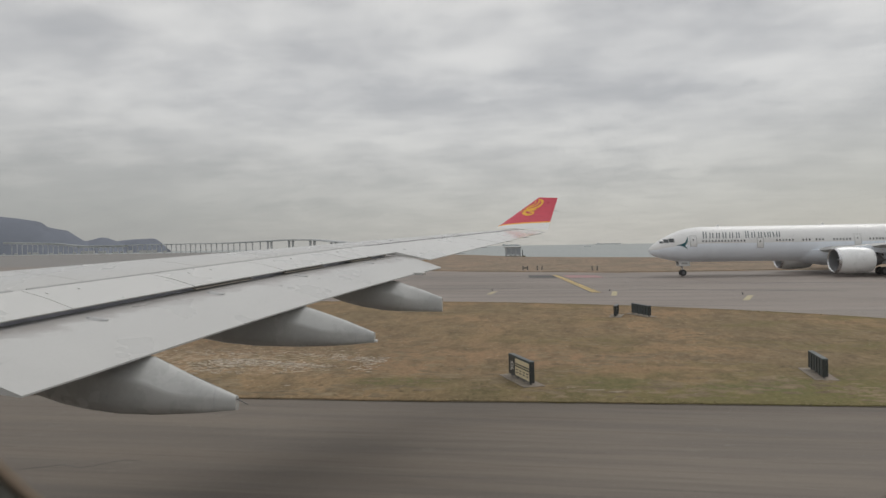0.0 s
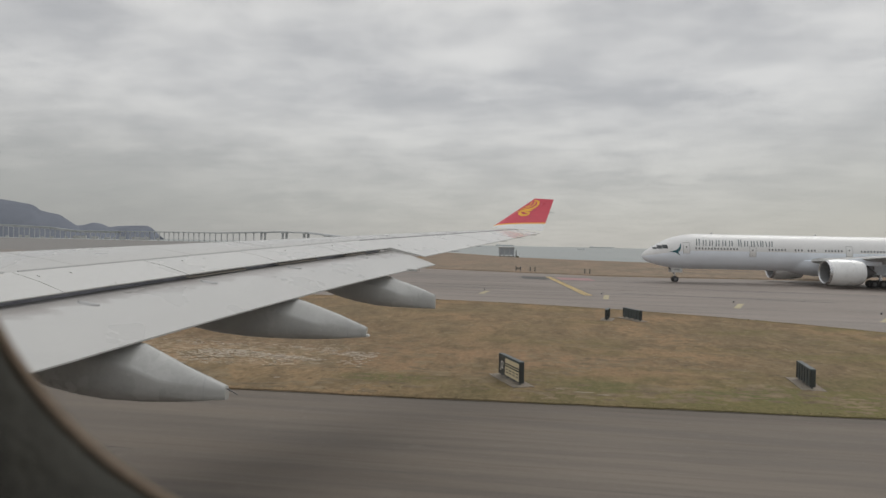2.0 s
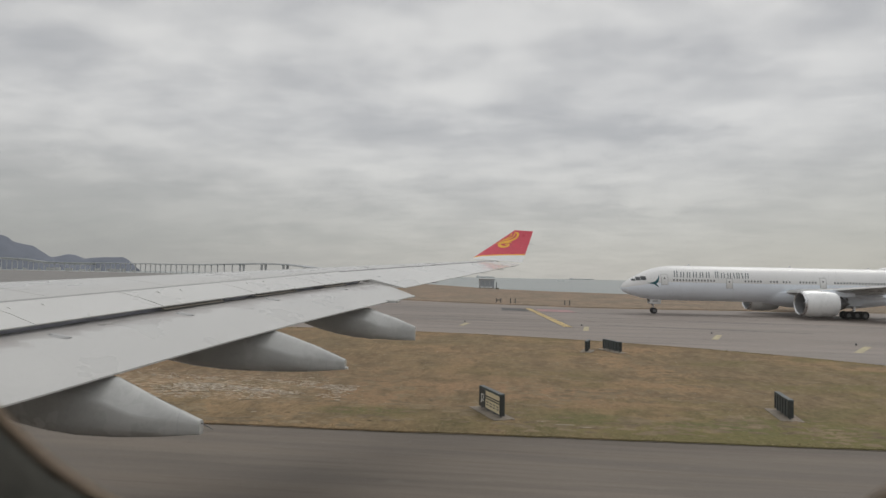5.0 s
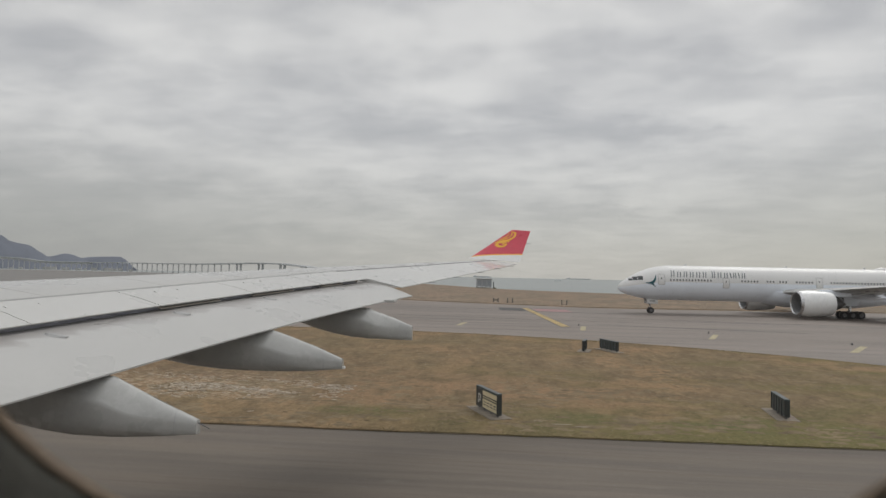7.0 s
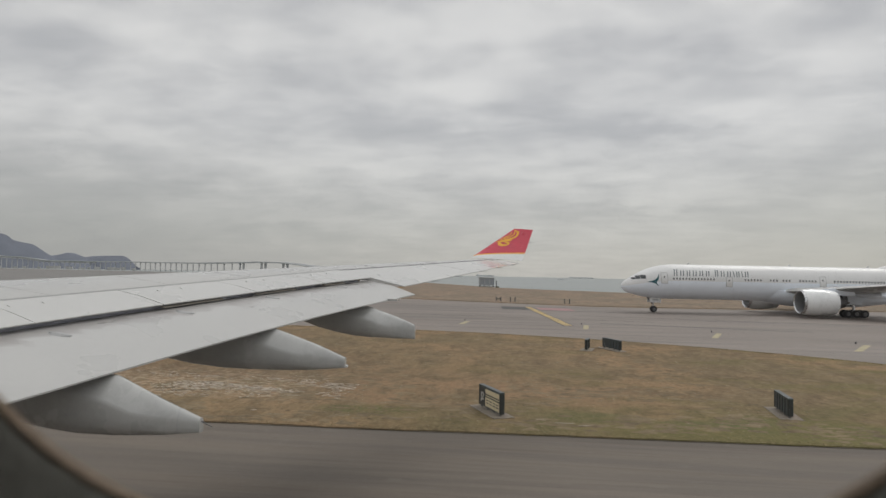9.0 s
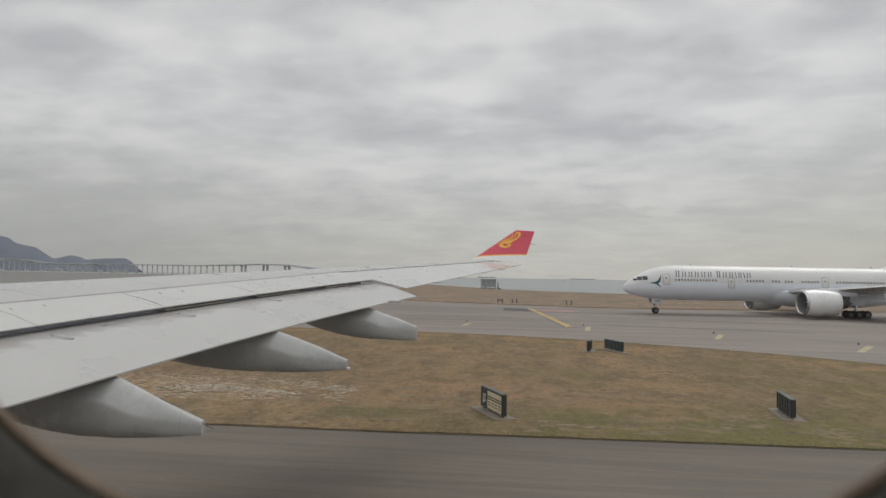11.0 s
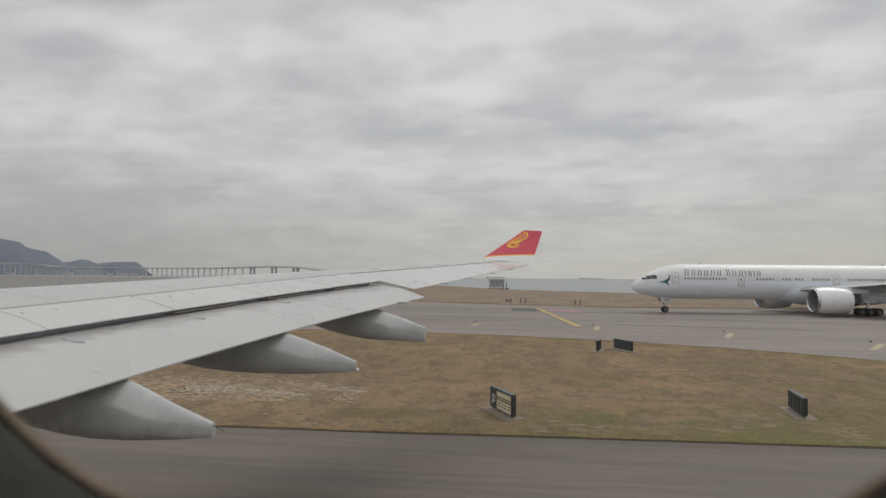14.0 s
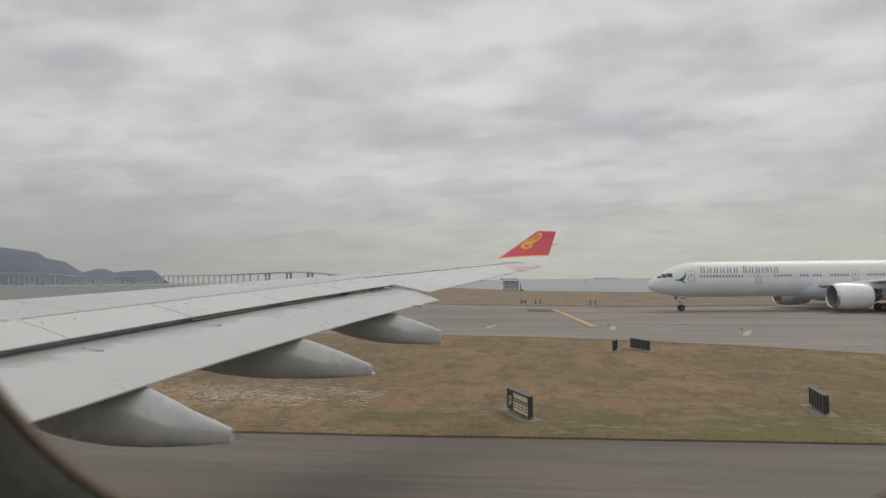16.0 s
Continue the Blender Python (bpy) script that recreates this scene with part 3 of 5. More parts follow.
part("grate", box_bm(-1.2, 0.2, -0.6, 0.6, 0.05, 0.07), DARK_METAL, drain, "dark iron grate")


TUFT = material("green_brown_blades", (0.30, 0.245, 0.14), 0.9, 0, 0.2, 1.5, 12, specular=0.1)


def grass_tufts():
    """Short dry blades over the near part of the island, as one mesh."""
    rnd = random.Random(11)
    verts, faces = [], []

    def far_limit(x):
        return curve_value([(-60, 69.5), (-17.4, 69.3), (-5.1, 68.0), (2, 66.0), (9.3, 63.2), (16, 59.8), (22, 55.8), (27.5, 50.5), (33.5, 42.7), (38.5, 35.7), (42, 29.6)], x)

    def near_limit(x):
        return curve_value([(-60, 24.4), (-12, 24.75), (0.8, 25.2), (13, 25.65), (26, 26.1), (42, 27.2)], x)

    def blades(x, y, h, n):
        for k in range(n):
            a, w = rnd.uniform(0, math.tau), rnd.uniform(0.012, 0.03)
            dx, dy = math.cos(a) * w, math.sin(a) * w
            lx, ly = rnd.uniform(-0.06, 0.06), rnd.uniform(-0.06, 0.06)
            i = len(verts)
            verts.extend([(x - dx, y - dy, 0.055), (x + dx, y + dy, 0.055), (x + lx, y + ly, 0.06 + h)])
            faces.append((i, i + 1, i + 2))

    for k in range(3800):
        x = rnd.uniform(-34, 40)
        blades(x, near_limit(x) + 0.02 + 0.5 * rnd.random() ** 2, rnd.uniform(0.012, 0.032), 2)
    for k in range(3000):
        x = rnd.uniform(-34, 40)
        blades(x, far_limit(x) - 0.1 - 0.8 * rnd.random() ** 2, rnd.uniform(0.03, 0.09), 2)
    me = bpy.data.meshes.new("grass_tufts")
    me.from_pydata(verts, [], faces)
    me.materials.append(TUFT)
    return tagged(new("grass_tufts", me), "short dry brown grass tufts on the island", "grass", "", "stuff")


grass_tufts()
CLUMP = material("matted_dead_grass", (0.19, 0.148, 0.094), 0.95, 0, 0.35, 0.6, 8, 0.4, specular=0.1)


def grass_clumps():
    """Low matted clumps that break up the turf, as one mesh."""
    rnd = random.Random(23)
    verts, faces = [], []
    made = 0
    while made < 3600:
        x = rnd.uniform(-34, 36)
        near = curve_value([(-60, 24.4), (-12, 24.75), (0.8, 25.2), (13, 25.65), (26, 26.1), (42, 27.2)], x) + 0.5
        far = curve_value([(-60, 69.0), (-17.4, 68.8), (-5.1, 67.5), (2, 65.5), (9.3, 62.7), (16, 59.3), (22, 55.3), (27.5, 50.0), (33.5, 42.2), (38.5, 35.2)], x) - 0.8
        y = near + (far - near) * rnd.random() ** 1.5
        if noise.noise(Vector((x * 0.16, y * 0.3, 4.0))) + rnd.uniform(-0.35, 0.35) < 0.05:
            continue
        r, h, n = rnd.uniform(0.08, 0.32), rnd.uniform(0.012, 0.045), 8
        i = len(verts)
        verts.append((x, y, 0.06 + h))
        for k in range(n):
            a, q = math.tau * k / n, r * rnd.uniform(0.5, 1.25)
            verts.append((x + math.cos(a) * q * 1.7, y + math.sin(a) * q * 0.8, 0.058))
        faces += [(i, i + 1 + k, i + 1 + (k + 1) % n) for k in range(n)]
        made += 1
    me = bpy.data.meshes.new("grass_clumps")
    me.from_pydata(verts, [], faces)
    me.materials.append(CLUMP)
    return tagged(new("grass_clumps", me), "matted darker clumps of dead grass", "grass", "", "stuff")


grass_clumps()
CLOD = material("pale_bleached_earth", (0.47, 0.41, 0.335), 0.95, 0, 0.3, 2.0, 18, 0.3, specular=0.1)


def pale_clods():
    """Thin bleached crusts of earth lying flat in the dry turf, as one mesh."""
    rnd = random.Random(31)
    verts, faces = [], []
    made = 0
    while made < 900:
        x, y = rnd.uniform(-25, -8.5), rnd.gauss(32.6, 1.25)
        if noise.noise(Vector((x * 0.22, y * 0.55, 9.0))) + 0.35 * noise.noise(Vector((x * 0.9, y * 1.6, 2.0))) < rnd.uniform(-0.2, 0.35):
            continue
        long, wide, turn = 0.05 + 0.24 * rnd.random() ** 2, rnd.uniform(0.02, 0.055), rnd.gauss(0.0, 0.45)
        i, n = len(verts), 7
        ring = []
        for k in range(n):
            a = math.tau * k / n
            u, v = math.cos(a) * long * rnd.uniform(0.6, 1.2), math.sin(a) * wide * rnd.uniform(0.5, 1.3)
            ring.append((x + u * math.cos(turn) - v * math.sin(turn), y + u * math.sin(turn) + v * math.cos(turn)))
        verts.extend([(px, py, 0.078) for px, py in ring] + [(px, py, 0.055) for px, py in ring])
        faces.append(tuple(range(i, i + n)))
        faces.extend((i + k, i + n + k, i + n + (k + 1) % n, i + (k + 1) % n) for k in range(n))
        made += 1
    me = bpy.data.meshes.new("earth_clods")
    me.from_pydata(verts, [], faces)
    me.materials.append(CLOD)
    return tagged(new("earth_clods", me), "pale bleached crusts of bare earth in dry turf", "earth", "", "stuff")


pale_clods()


# ---- distance: hills, bridge, ships ----
def hills():
    """Hazy ridge with its own relief."""
    ridge = [(-3300, 150), (-2850, 225), (-2600, 190), (-2430, 172), (-2340, 158), (-2293, 147), (-2273, 141), (-2256, 121), (-2225, 111), (-2196, 105), (-2174, 83), (-2139, 54), (-2114, 60), (-2089, 69), (-2062, 65), (-2030, 52), (-2003, 57), (-1974, 61), (-1936, 63), (-1905, 62), (-1884, 48), (-1872, 36), (-1852, 14), (-1840, -3)]
    bm = bmesh.new()
    grid = []
    n = 150
    for i in range(n + 1):
        x = lerp(-3300, -1840, i / n)
        top = curve_value(ridge, x)
        y = 2586.8 + (x + 2357.6) * 0.756
        row = []
        for j in range(13):
            v = j / 12 * 2 - 1
            f = math.cos(v * math.pi / 2) ** 0.8
            wob = noise.noise(Vector((x * 0.012, v * 2.5, 1.0))) * 16 * (1 - abs(v)) * abs(v) * 3
            off = Vector((-0.67, 0.742)) * v * 330 * min(1.0, max(0.06, top / 58) ** 2)
            row.append(bm.verts.new((x + off.x, y + off.y, max(-3.0, top * f + wob) if abs(v) < 1 else -4)))
        grid.append(row)
    for a, b in zip(grid, grid[1:]):
        for j in range(12):
            bm.faces.new((a[j], a[j + 1], b[j + 1], b[j]))
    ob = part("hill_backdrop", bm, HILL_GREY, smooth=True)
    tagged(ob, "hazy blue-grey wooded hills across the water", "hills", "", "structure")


hills()


def bearing(deg, dist, z=0.0):
    """A far place by its turn to the right of straight out from the window."""
    return Vector((math.sin(radians(deg)) * dist, math.cos(radians(deg)) * dist, z))


def bridge():
    """Long sea viaduct: a deck on piers, nearer on the right-hand end, with a hump over the ship channel."""
    b = thing("sea_bridge", None, "long grey concrete viaduct on many piers across the sea", "bridge")
    # bearing, distance, deck height
    line = [(-43.0, 2900, 45), (-41.0, 2850, 41), (-39.6, 2800, 38), (-38.0, 2720, 27), (-36.0, 2600, 26), (-33.0, 2400, 26), (-30.2, 2150, 24.5), (-27.5, 1900, 23), (-25.0, 1700, 24), (-22.6, 1520, 25), (-20.5, 1380, 23), (-18.6, 1270, 17.5), (-17.2, 1200, 14), (-15.5, 1120, 10)]
    dist = [(a, d) for a, d, h in line]
    high = [(a, h) for a, d, h in line]
    secs = []
    for i in range(90):
        a = lerp(line[0][0], line[-1][0], i / 89)
        p = bearing(a, curve_value(dist, a), curve_value(high, a))
        t = bearing(a + 0.2, curve_value(dist, a + 0.2)) - bearing(a - 0.2, curve_value(dist, a - 0.2))
        n = Vector((-t.y, t.x, 0)).normalized()
        d = 1.8
        secs.append([p + n * 8, p - n * 8, p - n * 8 - Vector((0, 0, d * 0.5)), p - n * 4 - Vector((0, 0, d)), p + n * 4 - Vector((0, 0, d)), p + n * 8 - Vector((0, 0, d * 0.5))])
    part("deck", loft_bm(secs), BRIDGE_GREY, b)
    girder = []
    for s in secs[:27]:
        low = Vector((0, 0, min(5.0, s[3].z * 0.25)))
        girder.append([s[3], s[4], s[4] - low, s[3] - low])
    part("girder", loft_bm(girder), PIER_GREY, b, "deep grey box girder under the deck")
    for side in (1, -1):
        rail = []
        for s in secs:
            e = s[0] if side == 1 else s[1]
            rail.append([e, e + Vector((0.4, 0, 0)), e + Vector((0.4, 0, 1.1)), e + Vector((0, 0, 1.1))])
        part("parapet", loft_bm(rail), BRIDGE_GREY, b)
    a, k = -42.5, 0
    while a < -15.6:
        d, h = curve_value(dist, a), curve_value(high, a)
        wide = 4.2 if a > -24.5 else 2.1
        p = bearing(a, d)
        t = bearing(a + 0.2, curve_value(dist, a + 0.2)) - bearing(a - 0.2, curve_value(dist, a - 0.2))
        n = Vector((-t.y, t.x, 0)).normalized()
        t = t.normalized()
        for sgn in ((-1, 1) if a > -24.5 else (0,)):
            q = p + n * 4.5 * sgn
            ring = lambda z, w: [q + t * w * 0.35 + n * w * 0.5 + Vector((0, 0, z)), q + t * w * 0.35 - n * w * 0.5 + Vector((0, 0, z)), q - t * w * 0.35 - n * w * 0.5 + Vector((0, 0, z)), q - t * w * 0.35 + n * w * 0.5 + Vector((0, 0, z))]
            part("pier", loft_bm([ring(-4, wide), ring(h - 4.5, wide), ring(h - 2.2, wide * 1.5)]), PIER_GREY, b)
        step = curve_value([(-42.5, 0.32), (-31, 0.36), (-26, 0.5), (-24.6, 0.8), (-24.2, 1.75), (-15, 1.9)], a)
        a += step


bridge()


def shore_houses():
    """Low pale sheds and walls along the foot of the hills, as one mesh."""
    rnd = random.Random(31)
    bm = bmesh.new()
    a = -43.0
    while a < -31.6:
        wide, tall = rnd.uniform(8, 24), rnd.uniform(5, 11)
        p = bearing(a, curve_value([(-43, 3060), (-36, 2740), (-31, 2320)], a))
        turn = math.atan2(p.x, p.y)
        bmesh.ops.create_cube(bm, size=1, matrix=pose(p.x, p.y, tall / 2 - 3, 0, 0, -math.degrees(turn) + rnd.uniform(-15, 15)) @ Matrix.Diagonal((wide, 12, tall + 2, 1)))
        a += rnd.uniform(0.35, 0.95)
    return tagged(part("far_sheds", bm, FAR_WALL), "low pale sheds along the far shore", "buildings", "", "stuff")


shore_houses()


def ship(deg, dist, length, high):
    p = bearing(deg, dist, -2.2)
    s = thing("cargo_ship", Matrix.Translation(p), "distant low grey cargo ship on the horizon", "ship", "distant ships")
    L, W = length / 2, length / 14
    hull = []
    for x, w, z in ((-L, 0.7, 1.0), (-L * 0.8, 1, 1.0), (L * 0.8, 1, 1.0), (L, 0.15, 1.3)):
        hull.append([(x, -W * w, high * 0.5 * z), (x, W * w, high * 0.5 * z), (x * 0.97, W * w * 0.8, -1), (x * 0.97, -W * w * 0.8, -1)])
    part("hull", loft_bm(hull), SHIP_GREY, s)
    part("superstructure", box_bm(-L * 0.85, -L * 0.62, -W * 0.7, W * 0.7, high * 0.5, high * 1.15, 0.3), SHIP_GREY, s)
    part("cargo", box_bm(-L * 0.5, L * 0.7, -W * 0.75, W * 0.75, high * 0.5, high * 0.75, 0.3), SHIP_GREY, s)
    part("mast", rod_bm((L * 0.8, 0, high * 0.5), (L * 0.8, 0, high), 0.6), SHIP_GREY, s)


ship(4.9, 4000, 150, 8)
ship(-3.3, 4200, 120, 12)
ship(12.5, 4250, 55, 7)
ship(3.2, 1600, 18, 2.4)


# ---- the aircraft that carries the window: wing, flaps, fairings, winglet, cabin wall ----
own = thing("passenger_aircraft", None, "grey-winged airliner with flaps lowered and a red winglet", "aircraft")


def bow(y):
    """The slight upward bow of the trailing edges between root and flap end."""
    u = min(1.0, max(0.0, (y - 7.6) / 10.4))
    return 4 * u * (1 - u)


def flap_te(y):
    return -6.35 + 0.328 * (y - 7.6), 4.29 + 0.1096 * (y - 7.6) + 0.09 * bow(y)


def spoiler_te(y):
    return -4.25 + 0.3945 * (y - 18), 5.04 + 0.0915 * (y - 9.03) + 0.04 * bow(y)


def spoiler_front(y):
    return -5.20 + 0.3945 * (y - 18), 5.42 + 0.0765 * (y - 9.76)


def crest(y):
    return -5.995 + 0.4966 * (y - 18), 5.71 + 0.0595 * (y - 10.96)


def leading(y):
    return -7.64 + 0.5875 * (y - 18), 5.71 + 0.0595 * (y - 10.96) - 0.035 * (7.4 - 0.26 * (y - 7.6)) - 0.1


def chord(y):
    return 7.4 - 0.26 * (y - 7.6)


def hinge(y):
    return -5.20 + 0.4805 * (y - 18), 6.05 + 0.0695 * (y - 18) - 0.012


def aileron_te(y):
    return -3.17 + 0.3783 * (y - 18.3), 5.67 + 0.1036 * (y - 18.3)


def skin_front(y):
    """The upper skin from the leading edge to the crest."""
    (xl, zl), (xc, zc) = leading(y), crest(y)
    out = []
    for t in (0.0, 0.06, 0.18, 0.4, 0.7, 1.0):
        out.append((lerp(xl, xc, t), y, zl + (zc - zl) * math.sin(t * math.pi / 2) ** 0.75))
    return out


def inner_section(y):
    (xc, zc), (xf, zf), (xs, zs), (xl, zl) = crest(y), spoiler_front(y), spoiler_te(y), leading(y)
    c = chord(y)
    return skin_front(y) + [(lerp(xc, xf, 0.5), y, lerp(zc, zf, 0.5) + 0.012), (xf, y, zf), (xf + 0.05, y, zf - 0.03), (xs - 0.3, y, lerp(zf, zs, 0.68) - 0.06),
                            (xs - 0.6, y, zs - 0.34), (xs - 1.6, y, zs - 0.45), (lerp(xl, xs, 0.35), y, zl - 0.06 * c), (xl + 0.12 * c, y, zl - 0.035 * c)]


def outer_section(y):
    (xc, zc), (xh, zh), (xl, zl) = crest(y), hinge(y), leading(y)
    c = chord(y)
    return skin_front(y) + [(lerp(xc, xh, 0.5), y, lerp(zc, zh, 0.5) + 0.008), (xh, y, zh), (xh - 0.02, y, zh - 0.05 * c), (lerp(xl, xh, 0.4), y, zl - 0.05 * c), (xl + 0.12 * c, y, zl - 0.03 * c)]


part("wing_inner", loft_bm([inner_section(y) for y in (0.45, 3, 5, 7, 9, 10.5, 12, 13.5, 15, 16.5, 18.15)]), WING_PAINT, own, smooth=True)
part("wing_outer", loft_bm([outer_section(y) for y in (18.15, 19.5, 21, 22.5, 24, 25.3, 26.4, 26.75)]), WING_PAINT, own, smooth=True)


def sheet_between(front, rear, ya, yb, thick, lift=0.0, n=6):
    """A tapered panel between two lines of the wing."""
    secs = []
    for i in range(n + 1):
        y = lerp(ya, yb, i / n)
        (xf, zf), (xr, zr) = front(y), rear(y)
        xm, zm = lerp(xf, xr, 0.5), lerp(zf, zr, 0.5) + 0.02
        secs.append([(xf, y, zf + lift), (xm, y, zm + lift), (xr, y, zr + lift), (xr, y, zr + lift - 0.018), (xm, y, zm + lift - thick * 0.7), (xf, y, zf + lift - thick)])
    return loft_bm(secs)


for ya, yb in ((1.2, 4.3), (4.315, 7.0), (7.015, 9.5), (9.515, 11.70), (11.72, 13.95), (13.97, 16.14), (16.16, 18.0)):
    part("spoiler", sheet_between(spoiler_front, spoiler_te, ya, yb, 0.05, 0.004), SPOILER_PAINT, own, smooth=True)
# long skin seams ahead of the spoilers and over the wing box
for ya, yb in ((0.6, 9.4), (9.6, 18.1)):
    part("seam", sheet_between(lambda y: (spoiler_front(y)[0] - 0.03, spoiler_front(y)[1] + 0.003), lambda y: (spoiler_front(y)[0] + 0.008, spoiler_front(y)[1] + 0.003), ya, yb, 0.02, 0.002), SEALANT, own)


# chordwise skin joints between the crest and the spoilers
def cross_seam(y, front, rear):
    (xf, zf), (xr, zr) = front(y), rear(y)
    ring = [(lerp(xf, xr, k), lerp(zf, zr, k) + 0.012 * math.sin(math.pi * k) + 0.002) for k in (0.02, 0.5, 0.98)]
    return loft_bm([[(x, y - 0.005, z), (x, y + 0.005, z), (x, y + 0.005, z - 0.02), (x, y - 0.005, z - 0.02)] for x, z in ring])


for y in (8.3, 10.6, 12.9, 15.0, 17.1):
    part("skin_joint", cross_seam(y, crest, spoiler_front), JOINT, own)
for y in (19.8, 21.4, 23.0, 24.6):
    part("skin_joint", cross_seam(y, crest, hinge), JOINT, own)


def flap_section(y, inner=0.0):
    (xs, zs), (xt, zt) = spoiler_te(y), flap_te(y)
    xt -= inner
    top = []
    x0, z0 = xs - 0.35, zs - 0.13
    for t in (0.0, 0.08, 0.2, 0.4, 0.6, 0.8, 1.0):
        top.append((lerp(x0, xt, t), y, lerp(z0, zt, t) + 0.16 * math.sin(math.pi * min(1, t * 1.0)) ** 0.8 * (1 - t * 0.45)))
    low = [(xt, y, zt - 0.025), (lerp(x0, xt, 0.6), y, lerp(z0, zt, 0.6) - 0.12), (lerp(x0, xt, 0.25), y, lerp(z0, zt, 0.25) - 0.22), (x0 - 0.05, y, z0 - 0.14)]
    return top + low


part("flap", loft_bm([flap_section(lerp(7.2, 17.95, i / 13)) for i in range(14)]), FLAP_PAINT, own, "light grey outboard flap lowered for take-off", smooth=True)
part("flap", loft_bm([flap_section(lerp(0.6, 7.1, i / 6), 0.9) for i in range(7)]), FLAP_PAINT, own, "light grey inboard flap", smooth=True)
for ya, yb in ((11.75, 13.1), (14.0, 15.2), (16.2, 17.0)):
    part("seal_strip", loft_bm([[(spoiler_te(y)[0] - 0.10, y, spoiler_te(y)[1] - 0.03), (spoiler_te(y)[0] - 0.02, y, spoiler_te(y)[1] - 0.055), (spoiler_te(y)[0] - 0.02, y, spoiler_te(y)[1] - 0.075), (spoiler_te(y)[0] - 0.10, y, spoiler_te(y)[1] - 0.06)] for y in (ya, yb)]), CONCRETE, own, "beige seal strip under the spoiler edge")
for y in (9.7, 10.2, 12.3, 12.8, 14.5, 15.0, 16.6, 17.2):
    (xf, zf), (xr, zr) = spoiler_front(y), spoiler_te(y)
    ring = lambda yy: [(lerp(xf, xr, k), yy, lerp(zf, zr, k) + up_by) for k, up_by in ((0.24, 0.012), (0.27, 0.022), (0.31, 0.020), (0.33, 0.010))]
    part("hinge_fitting", loft_bm([ring(y - 0.035), ring(y + 0.035)]), SPOILER_PAINT, own)
# dark slot shown between the spoilers and the flap
part("cove", loft_bm([[(spoiler_te(y)[0] - 0.34, y, spoiler_te(y)[1] - 0.035), (spoiler_te(y)[0] - 0.32, y, spoiler_te(y)[1] - 0.30), (spoiler_te(y)[0] - 0.46, y, spoiler_te(y)[1] - 0.32), (spoiler_te(y)[0] - 0.46, y, spoiler_te(y)[1] - 0.04)] for y in (0.6, 6, 12, 18.0)]), DARK_GAP, own, "dark open slot")
for ya, yb in ((18.03, 22.25), (22.28, 26.3)):
    part("aileron", sheet_between(hinge, aileron_te, ya, yb, 0.14, 0.004), SPOILER_PAINT, own, smooth=True)
# hinge seam of the ailerons
part("seam", sheet_between(lambda y: (hinge(y)[0] - 0.05, hinge(y)[1] + 0.002), lambda y: (hinge(y)[0] + 0.01, hinge(y)[1] + 0.002), 18.0, 26.3, 0.03, 0.006), DARK_METAL, own, "dark hinge seam")
# small hooked tab on the flap's trailing edge
xt, zt = flap_te(16.75)
part("flap_tab", box_bm(xt - 0.25, xt + 0.16, 16.55, 16.95, zt - 0.05, zt + 0.015, 0.01), FLAP_PAINT, own)
for y in (9.5, 11.75, 14.0, 16.4):
    (xs, zs), (xt, zt) = spoiler_te(y), flap_te(y)
    secs = []
    for t, w in ((0.28, 0.05), (0.32, 0.10), (0.38, 0.11), (0.44, 0.04)):
        cx, cz = lerp(xs - 0.35, xt, t), lerp(zs - 0.13, zt, t) + 0.16 * math.sin(math.pi * t) ** 0.8 * (1 - t * 0.45)
        secs.append([(cx, y - w, cz - 0.02), (cx, y - w * 0.5, cz + 0.016), (cx, y + w * 0.5, cz + 0.016), (cx, y + w, cz - 0.02)])
    part("track_cover", loft_bm(secs), SEALANT, own, "small grey hinge cover on the flap")


